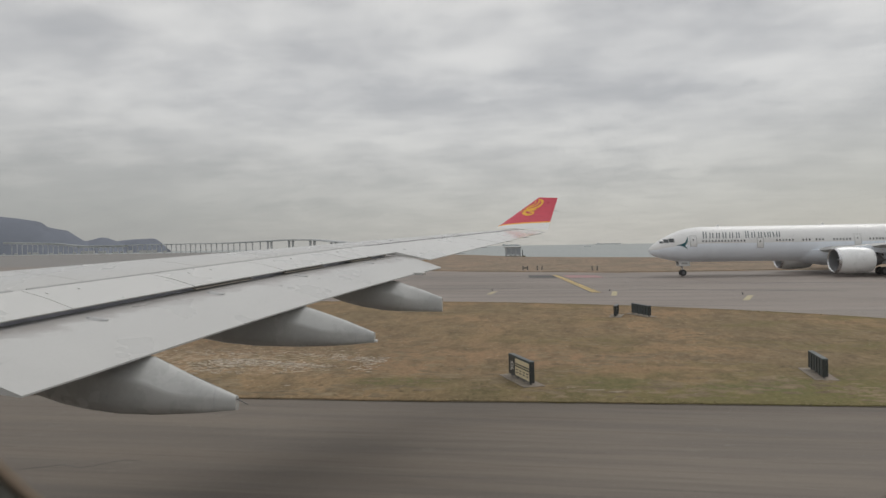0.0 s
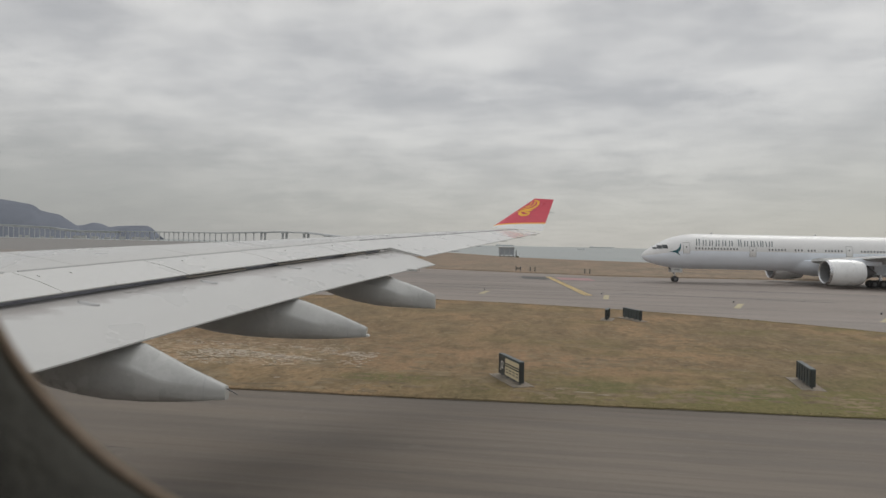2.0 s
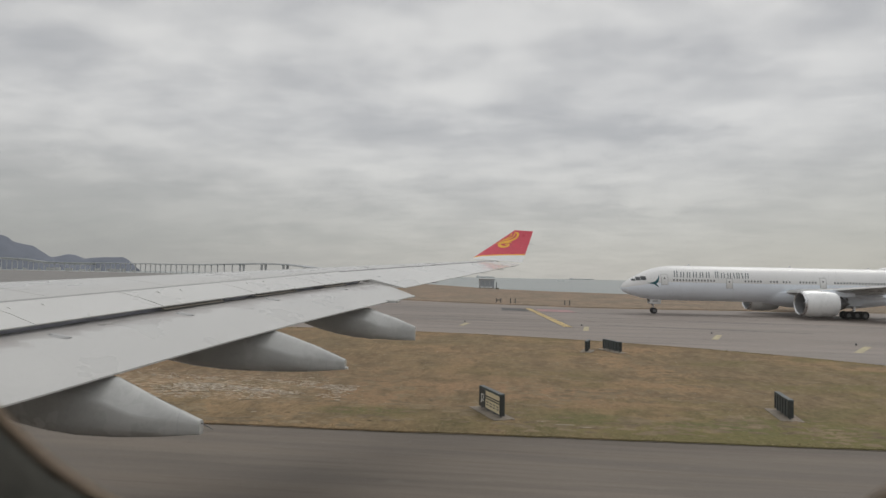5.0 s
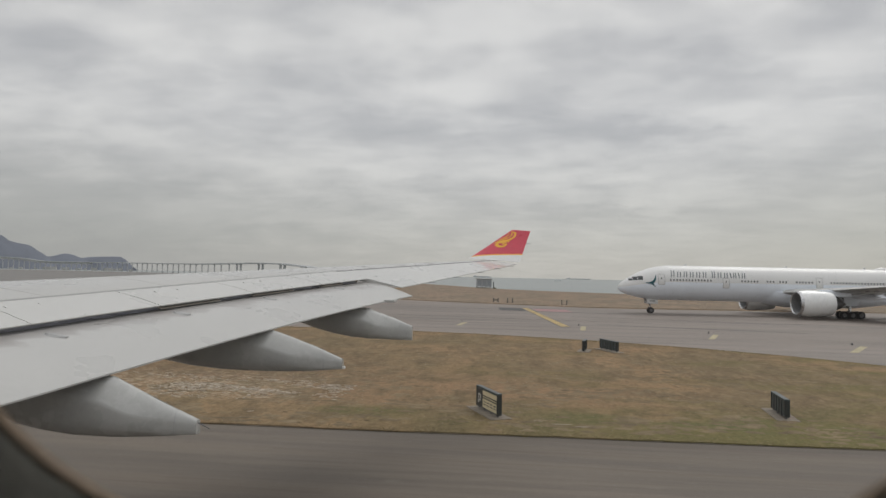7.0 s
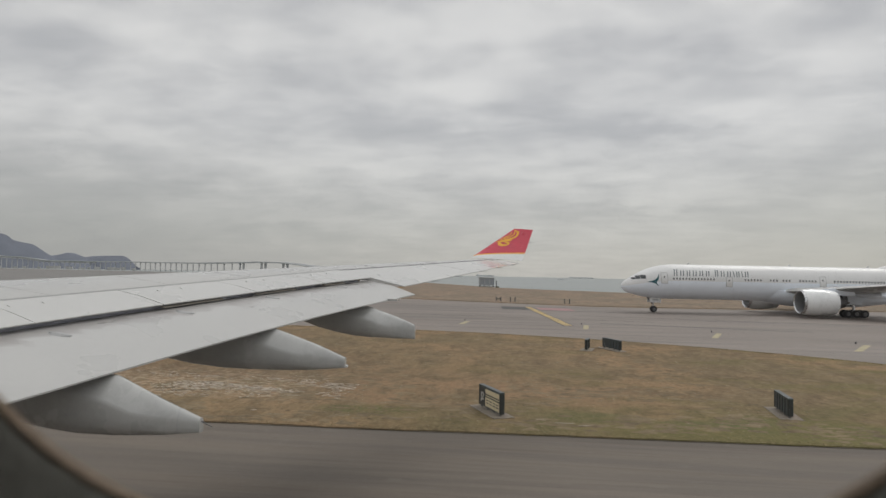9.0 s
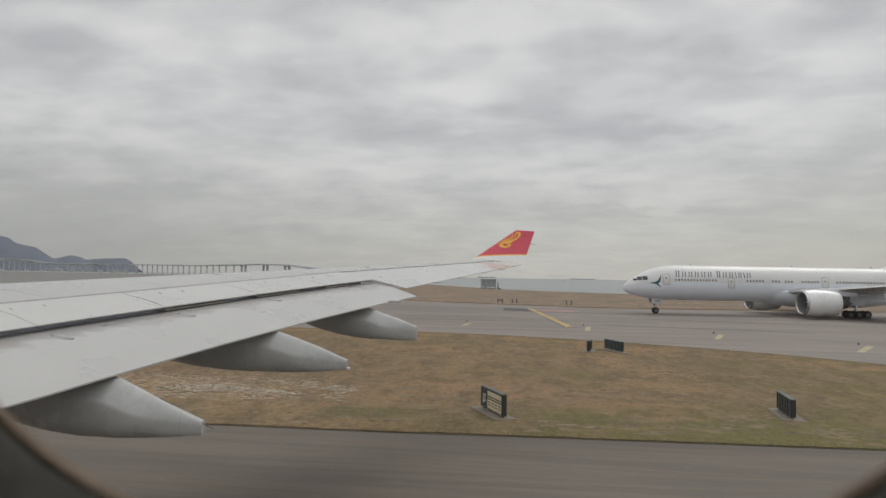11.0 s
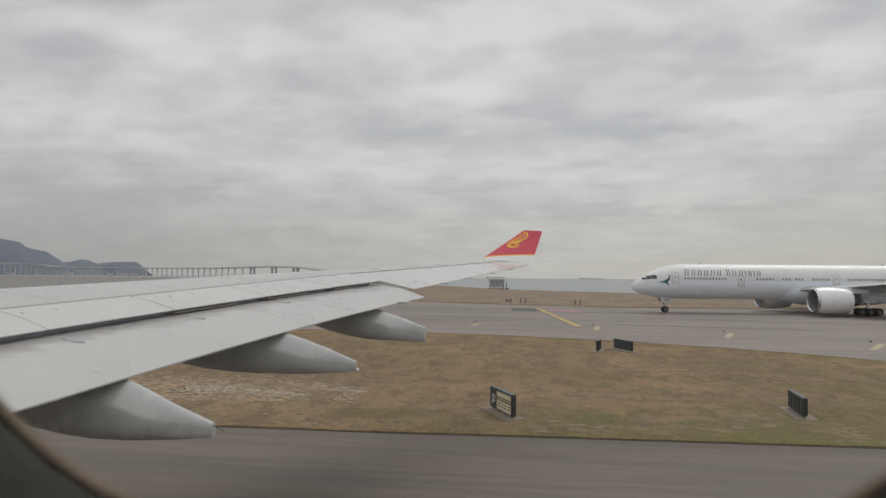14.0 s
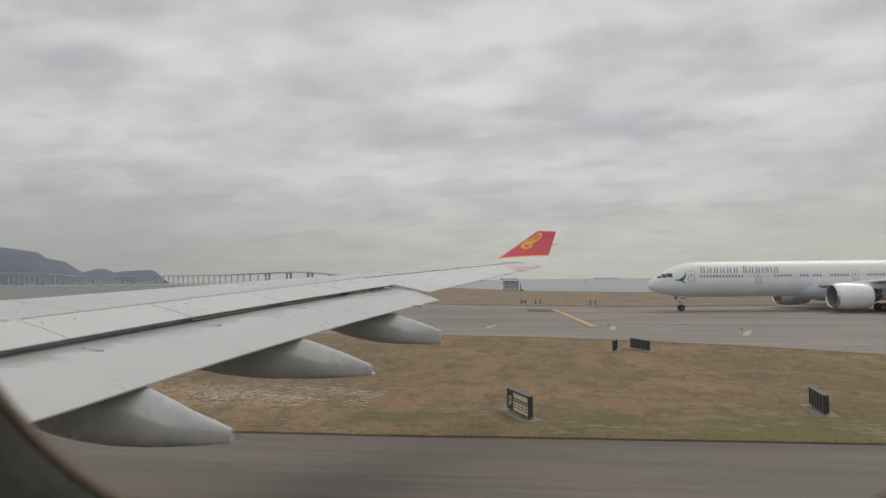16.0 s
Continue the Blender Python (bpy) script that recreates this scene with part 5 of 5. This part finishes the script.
        for y, le, te, z, th in ((2.2, 27.2, 42.0, 4.15, 1.5), (5.0, 29.2, 42.2, 4.35, 1.25), (10.0, 32.6, 42.8, 4.85, 0.95), (18.0, 37.6, 45.2, 5.75, 0.6), (26.0, 42.6, 47.9, 6.85, 0.4), (31.0, 45.6, 49.4, 7.65, 0.25), (32.6, 48.0, 50.0, 7.9, 0.12)):
            secs.append(airfoil((le, side * y, z), (te, side * y, z - 0.35 * (1 - y / 40)), th))
        part("wing", loft_bm(secs), WING_PAINT, jet, "long pale grey swept wing", smooth=True)
        for y, s0, ln, r in ((6.6, 37.5, 6.5, 0.52), (12.5, 39.0, 6.5, 0.5), (17.5, 41.0, 6.0, 0.45), (22.5, 43.0, 5.2, 0.36)):
            z = curve_value([(2.2, 4.0), (10, 4.6), (18, 5.45), (26, 6.5)], y) - 0.45
            ring = []
            for t, k in ((0, 0.1), (0.15, 0.7), (0.4, 1.0), (0.7, 0.8), (1.0, 0.12)):
                ring.append([(s0 + ln * t, side * y + r * 0.6 * k * math.cos(2 * math.pi * i / 12), z - 0.25 * t + r * k * math.sin(2 * math.pi * i / 12)) for i in range(12)])
            part("flap_track_fairing", loft_bm(ring), BELLY_PAINT, jet, smooth=True)
        ey, ez, es = side * 9.7, 2.62, 26.7
        cowl = part("engine", lathe_bm([(1.6, 1.60), (0.5, 1.63), (0.10, 1.72), (0.0, 1.82), (0.12, 1.92), (0.6, 2.02), (1.6, 2.14), (3.0, 2.15), (4.6, 2.04), (5.7, 1.84), (5.72, 1.66), (4.8, 1.62)], "X", (es, ey, ez), 40), NACELLE_PAINT, jet, "white turbofan nacelle", smooth=True)
        part("intake_lip", lathe_bm([(0.14, 1.70), (0.05, 1.75), (-0.015, 1.82), (0.10, 1.935), (0.36, 1.995), (0.38, 1.97)], "X", (es, ey, ez), 40), METAL, cowl, "bright metal intake lip", smooth=True)
        part("intake_duct", lathe_bm([(0.13, 1.69), (0.5, 1.61), (1.0, 1.58), (1.55, 1.57)], "X", (es, ey, ez), 40), DUCT, cowl, "dark intake lining", smooth=True)
        part("fan", lathe_bm([(1.5, 1.61), (1.45, 1.0), (1.3, 0.55)], "X", (es, ey, ez), 32), DARK_METAL, cowl, "dark fan disc")
        part("spinner", lathe_bm([(1.32, 0.55), (1.0, 0.4), (0.7, 0.2), (0.55, 0.02)], "X", (es, ey, ez), 20), DARK_METAL, cowl, smooth=True)
        part("core_nozzle", lathe_bm([(4.7, 1.3), (5.8, 1.22), (7.2, 0.82), (7.22, 0.7), (6.6, 0.6), (7.6, 0.35), (8.3, 0.03)], "X", (es, ey, ez), 28), DARK_METAL, cowl, "dark metal exhaust nozzle", smooth=True)
        py = [[(es + 2.2, ey - 0.2, ez + 1.9), (es + 2.2, ey + 0.2, ez + 1.9), (es + 4.0, ey + 0.22, ez + 2.2), (es + 4.0, ey - 0.22, ez + 2.2)],
              [(es + 5.4, ey - 0.25, ez + 1.2), (es + 5.4, ey + 0.25, ez + 1.2), (es + 5.6, ey + 0.25, ez + 2.35), (es + 5.6, ey - 0.25, ez + 2.35)],
              [(es + 9.0, ey - 0.2, ez + 1.2), (es + 9.0, ey + 0.2, ez + 1.2), (es + 9.0, ey + 0.2, ez + 1.9), (es + 9.0, ey - 0.2, ez + 1.9)]]
        part("pylon", loft_bm(py), BELLY_PAINT, jet)
        # tailplane
        part("tailplane", loft_bm([airfoil((64.6, side * 0.9, 7.1), (71.2, side * 0.9, 7.0), 0.55), airfoil((70.3, side * 8.6, 8.0), (73.4, side * 8.6, 7.95), 0.26), airfoil((72.6, side * 10.8, 8.25), (74.6, side * 10.8, 8.22), 0.12)]), WING_PAINT, jet, "pale grey tailplane", smooth=True)
        # main gear
        gx, gy = 38.2, side * 5.5
        g = part("main_gear", rod_bm((gx, gy, 0.7), (gx - 0.2, gy * 0.96, 4.2), 0.24, 0.3, 14), METAL, jet, "six-wheel main landing gear", smooth=True)
        part("bogie_beam", box_bm(gx - 1.7, gx + 1.7, gy - 0.16, gy + 0.16, 0.5, 0.82, 0.05), DARK_METAL, g)
        part("brace", rod_bm((gx, gy, 1.6), (gx - 2.2, gy * 0.9, 3.9), 0.12), DARK_METAL, g)
        part("brace", rod_bm((gx, gy, 1.8), (gx, gy * 0.55, 3.7), 0.12), DARK_METAL, g)
        part("gear_door", loft_bm([[(gx - 1.3, gy - side * -0.55, 2.2), (gx + 0.9, gy + side * 0.55, 2.2), (gx + 0.9, gy + side * 0.6, 2.2), (gx - 1.3, gy + side * 0.6, 2.2)], [(gx - 1.7, gy + side * 0.75, 4.2), (gx + 1.5, gy + side * 0.75, 4.2), (gx + 1.5, gy + side * 0.8, 4.2), (gx - 1.7, gy + side * 0.8, 4.2)]]), BELLY_PAINT, g)
        for dx in (-1.42, 0, 1.42):
            for dy in (-0.62, 0.62):
                wheel(g, gx + dx, gy + dy, 0.67, 0.67, 0.5)
    # fin with a plain white sweep on teal
    fin_rows = [((61.0, 0, 8.25), (68.9, 0, 7.75), 0.75), ((65.5, 0, 13.1), (70.8, 0, 13.0), 0.5), ((70.2, 0, 18.35), (73.0, 0, 18.4), 0.24)]
    fin = part("fin", loft_bm([airfoil(a, b, t, Vector((0, 1, 0))) for a, b, t in fin_rows]), TEAL_PAINT, jet, "tall teal tail fin with a white sweep", smooth=True)
    part("fin_edge", loft_bm([airfoil((a[0] - 0.08, 0, a[2]), (a[0] + 0.45, 0, a[2]), t * 0.55, Vector((0, 1, 0))) for a, b, t in fin_rows]), WHITE_PAINT, fin, "pale leading edge", smooth=True)

    def fin_side(x, z):
        k = (z - 7.9) / 10.5
        return Vector((x, -lerp(0.50, 0.16, k) * 0.75 - 0.03, z))

    # a long upper sweep, a notch, and a short lower stroke to the trailing edge
    sweep = smooth_outline([(63.7, 10.8), (66.9, 11.8), (68.9, 13.4), (70.7, 16.6)], 5)[:-1] + smooth_outline([(70.7, 16.6), (70.3, 13.8), (69.1, 11.2), (67.4, 9.95)], 5)
    sweep += [(69.1, 8.75), (69.05, 8.45)] + smooth_outline([(66.9, 9.4), (65.2, 10.05), (63.7, 10.8)], 4)[:-1]
    bm = bmesh.new()
    f1 = [bm.verts.new(fin_side(x, z)) for x, z in sweep]
    f2 = [bm.verts.new(fin_side(x, z) + Vector((0, 0.2, 0))) for x, z in sweep]
    bm.faces.new(f1)
    for i in range(len(f1)):
        j = (i + 1) % len(f1)
        bm.faces.new((f1[i], f1[j], f2[j], f2[i]))
    bmesh.ops.triangulate(bm, faces=bm.faces)
    part("fin_mark", bm, WHITE_PAINT, fin, "white brush-stroke sweep")
    # nose gear
    g = part("nose_gear", rod_bm((5.9, 0, 0.55), (5.75, 0, 2.9), 0.13, 0.16, 12), METAL, jet, "twin-wheel nose landing gear", smooth=True)
    part("brace", rod_bm((5.9, 0, 1.3), (4.6, 0, 2.8), 0.07), DARK_METAL, g)
    part("landing_light", lathe_bm([(-0.12, 0.14), (0.0, 0.16), (0.06, 0.14)], "X", (5.72, -0.2, 1.7), 12, True), METAL, g)
    for dy in (-0.36, 0.36):
        part("gear_door", box_bm(5.0, 7.0, dy * 2.0 - 0.03, dy * 2.0 + 0.03, 1.75, 2.62, 0.01), WHITE_PAINT, g, "white nose gear door")
        wheel(g, 5.9, dy, 0.55, 0.55, 0.34)
    part("small_lettering", box_bm(5.5, 6.5, -0.775, -0.755, 2.1, 2.35), SEALANT, g)
    return jet


airliner()


# ---- airfield signs ----
SLAB = material("earthy_concrete_slab", (0.215, 0.185, 0.148), 0.9, 0, 0.3, 2.5, 20, 0.3)


def sign(name, centre, turn, width, faces, label, high=0.86, group="airfield signs", z=0.06):
    """Boxed guidance sign on short legs over a concrete slab; the face looks along local -y.
    faces: (from, to, material, words, material of the words), shares of the width."""
    s = thing(name, pose(centre[0], centre[1], z, 0, 0, turn), label, "sign", group)
    w, foot, t = width / 2, 0.11, 0.085
    part("slab", box_bm(-w - 0.28, w + 0.28, -0.48, 0.48, -0.06, 0.03, 0.015), SLAB, s, "weathered concrete slab")
    for k in range(4):
        x = lerp(-w + 0.12, w - 0.12, k / 3)
        part("leg", box_bm(x - 0.03, x + 0.03, -0.04, 0.04, 0.03, foot + 0.03), DARK_METAL, s)
    part("case", box_bm(-w, w, -t, t, foot, foot + high, 0.015), SIGN_GREEN, s, "dark sign case")
    part("top_rail", box_bm(-w - 0.03, w + 0.03, -t - 0.03, t + 0.03, foot + high - 0.01, foot + high + 0.05, 0.012), SIGN_GREEN, s)
    for e in (-1, 1):
        part("end_cap", box_bm(e * w - 0.035, e * w + 0.035, -t - 0.025, t + 0.025, foot, foot + high, 0.01), SIGN_BLACK, s)
    n = max(2, round(width / 0.45))
    for k in range(n + 1):
        x = lerp(-w + 0.06, w - 0.06, k / n)
        part("rib", box_bm(x - 0.02, x + 0.02, t, t + 0.03, foot + 0.04, foot + high - 0.04), SIGN_BLACK, s)
    for a, b, mat, words, ink in faces:
        xa, xb = lerp(-w + 0.05, w - 0.05, a), lerp(-w + 0.05, w - 0.05, b)
        p = part("face_panel", box_bm(xa, xb, -t - 0.014, -t - 0.002, foot + 0.06, foot + high - 0.06), mat, s)
        if words == "PATTERN":
            zc = foot + high * 0.5
            for dz in (0.12, 0.02):
                part("pattern_line", box_bm(xa, xb, -t - 0.02, -t - 0.013, zc + dz, zc + dz + 0.055), SIGN_BLACK, p)
            for k in range(4):
                x = lerp(xa, xb, (k + 0.35) / 4.2)
                for dz in (-0.12, -0.24):
                    part("pattern_dash", box_bm(x, x + (xb - xa) * 0.14, -t - 0.02, -t - 0.013, zc + dz, zc + dz + 0.045), SIGN_BLACK, p)
        elif words == "ARROW_R" or words == "ARROW_L":
            e = 1 if words == "ARROW_R" else -1
            cx, zc = (xa + xb) / 2, foot + high * 0.5
            part("arrow", box_bm(cx - 0.16, cx + 0.16, -t - 0.02, -t - 0.013, zc - 0.03, zc + 0.03), ink, p)
            bm = bmesh.new()
            pts = [(cx + e * 0.26, zc), (cx + e * 0.06, zc + 0.15), (cx + e * 0.06, zc - 0.15)]
            f = [bm.verts.new((x, -t - 0.02, zz)) for x, zz in pts]
            r = [bm.verts.new((x, -t - 0.013, zz)) for x, zz in pts]
            bm.faces.new(f)
            for i in range(3):
                bm.faces.new((f[i], f[(i + 1) % 3], r[(i + 1) % 3], r[i]))
            part("arrow_head", bm, ink, p)
        elif words:
            me = text_mesh(words, 0.46)
            me.materials.append(ink)
            ob = new("lettering", me)
            ob.parent = p
            ob.matrix_local = Matrix.Translation(((xa + xb) / 2, -t - 0.016, foot + high * 0.5)) @ Matrix.Rotation(radians(90), 4, "X")
    return s


sign("hold_sign", (-1.30, 28.95), -65, 2.35, ((0, 0.29, SIGN_BLACK, "J2", SIGN_WHITE), (0.30, 1, SIGN_YELLOW, "PATTERN", None)), "black and pale yellow taxiway sign on a concrete slab")
sign("runway_sign", (11.65, 31.3), 84, 2.2, ((0, 0.62, SIGN_RED, "07R", SIGN_WHITE), (0.63, 1, SIGN_BLACK, "J2", SIGN_YELLOW)), "red and black runway sign on a concrete slab", 0.72)
sign("direction_sign", (27.0, 28.3), -56, 1.75, ((0, 0.38, SIGN_BLACK, "J2", SIGN_YELLOW), (0.39, 0.72, SIGN_YELLOW, "J", SIGN_BLACK), (0.721, 1, SIGN_YELLOW, "ARROW_R", SIGN_BLACK)), "black and pale yellow direction sign in grass")
sign("direction_sign", (36.6, 31.9), 18, 1.6, ((0, 0.30, SIGN_YELLOW, "ARROW_L", SIGN_BLACK), (0.301, 0.70, SIGN_YELLOW, "J1", SIGN_BLACK), (0.71, 1, SIGN_BLACK, "J", SIGN_YELLOW)), "pale yellow and black direction sign with an arrow")
sign("taxiway_sign", (5.3, 55.1), -102, 1.7, ((0, 1, SIGN_WHITE, "", None),), "dark sign with a pale face at the grass edge", 0.74)
sign("taxiway_sign", (7.35, 55.8), 112, 2.7, ((0, 1, SIGN_BLACK, "", None),), "wide dark sign seen from its ribbed back", 0.72)
sign("direction_sign", (-43.0, 36.0), -20, 1.6, ((0, 0.5, SIGN_YELLOW, "ARROW_R", SIGN_BLACK), (0.51, 1, SIGN_YELLOW, "", None)), "pale yellow direction sign with an arrow in grass")


def far_marker(x, y, board):
    s = thing("marker_board", pose(x, y, 0.04, 0, 0, -12), "two short dark marker posts with a pale board" if board else "two short dark marker posts joined by a thin rail", "sign", "marker boards in the far grass")
    for dx in (-0.55, 0.55):
        part("post", box_bm(dx - 0.10, dx + 0.10, -0.10, 0.10, 0, 1.05, 0.03), DARK_METAL, s)
    if board:
        part("board", box_bm(-0.45, 0.45, -0.06, 0.06, 0.3, 0.8, 0.02), CONCRETE, s)
    else:
        part("rail", box_bm(-0.45, 0.45, -0.02, 0.02, 0.06, 0.12), CONCRETE, s)


for x, y in ((-5.6, 153.0), (-2.3, 152.0), (9.7, 147.5), (84.0, 153.0)):
    far_marker(x, y, x < -5)


def shelter():
    s = thing("equipment_shelter", pose(-18.3, 332, -0.03, 0, 0, 12), "grey equipment shelter near the shore with dark openings", "shelter")
    part("wall", box_bm(-3.6, 3.6, -2.2, 2.2, 0.9, 4.5, 0.05), HUT_GREY, s)
    part("roof", box_bm(-4.0, 4.0, -2.6, 2.6, 4.5, 4.85, 0.05), SEALANT, s, "flat pale grey roof")
    part("plinth", box_bm(-3.8, 3.8, -2.4, 2.4, 0, 0.35, 0.03), CONCRETE, s)
    for x in (-3.3, -1.1, 1.1, 3.3):
        part("leg", box_bm(x - 0.15, x + 0.15, -2.15, -1.85, 0.3, 0.95), DARK_METAL, s)
        part("leg", box_bm(x - 0.15, x + 0.15, 1.85, 2.15, 0.3, 0.95), DARK_METAL, s)
    for x in (-2.4, 0.0, 2.4):
        part("louvre", box_bm(x - 0.95, x + 0.95, -2.26, -2.2, 1.5, 4.0, 0.02), LOUVRE_GREY, s, "dark louvre opening")
    part("post", rod_bm((4.7, -1.5, 0), (4.7, -1.5, 3.4), 0.3, 0.2), DARK_METAL, s)


shelter()


def edge_light(x, y):
    s = thing("edge_light", pose(x, y, 0.0), "yellow taxiway edge light fixture on a short stem", "light fixture")
    part("base", lathe_bm([(-0.11, 0.01), (-0.11, 0.11), (0.11, 0.09), (0.11, 0.01)], "Y", (0, 0, 0.11), 16), GROUND_YELLOW, s, smooth=True)
    part("stem", rod_bm((0, 0, 0.1), (0, 0, 0.34), 0.035), YELLOW_PAINT, s)
    part("head", box_bm(-0.10, 0.12, -0.07, 0.07, 0.30, 0.44, 0.03), YELLOW_PAINT, s)
    part("bracket", rod_bm((0.1, 0, 0.40), (0.34, 0, 0.43), 0.02), YELLOW_PAINT, s)


edge_light(13.0, 15.8)


def shore_shrub(x, y, r, seed):
    rnd = random.Random(seed)
    bm = bmesh.new()
    for k in range(60):
        a, d, h = rnd.uniform(0, math.tau), r * rnd.random() ** 0.6, rnd.uniform(0.1, r * 0.8)
        c = Vector((math.cos(a) * d, math.sin(a) * d, h * (1 - (d / r) ** 2 * 0.6)))
        u = Vector((rnd.uniform(-1, 1), rnd.uniform(-1, 1), rnd.uniform(-1, 1))).normalized() * r * 0.28
        v = u.orthogonal() * rnd.uniform(0.5, 1)
        bm.faces.new([bm.verts.new(c + q) for q in (u, v, -u, -v)])
    s = thing("shrub", pose(x, y, -0.03), "low dark green shrub on the grassy shore", "shrub", "shore shrubs")
    part("crown", bm, SHRUB, s)
    part("stem", rod_bm((0, 0, 0), (0, 0, r * 0.4), 0.08, 0.04, 6), DARK_METAL, s)


SHRUB = material("shrub_leaf", (0.12, 0.115, 0.07), 0.8, 0, 0.3)
for k, (x, y, r) in enumerate(((-12.5, 320, 0.9),)):
    shore_shrub(x, y, r, k)
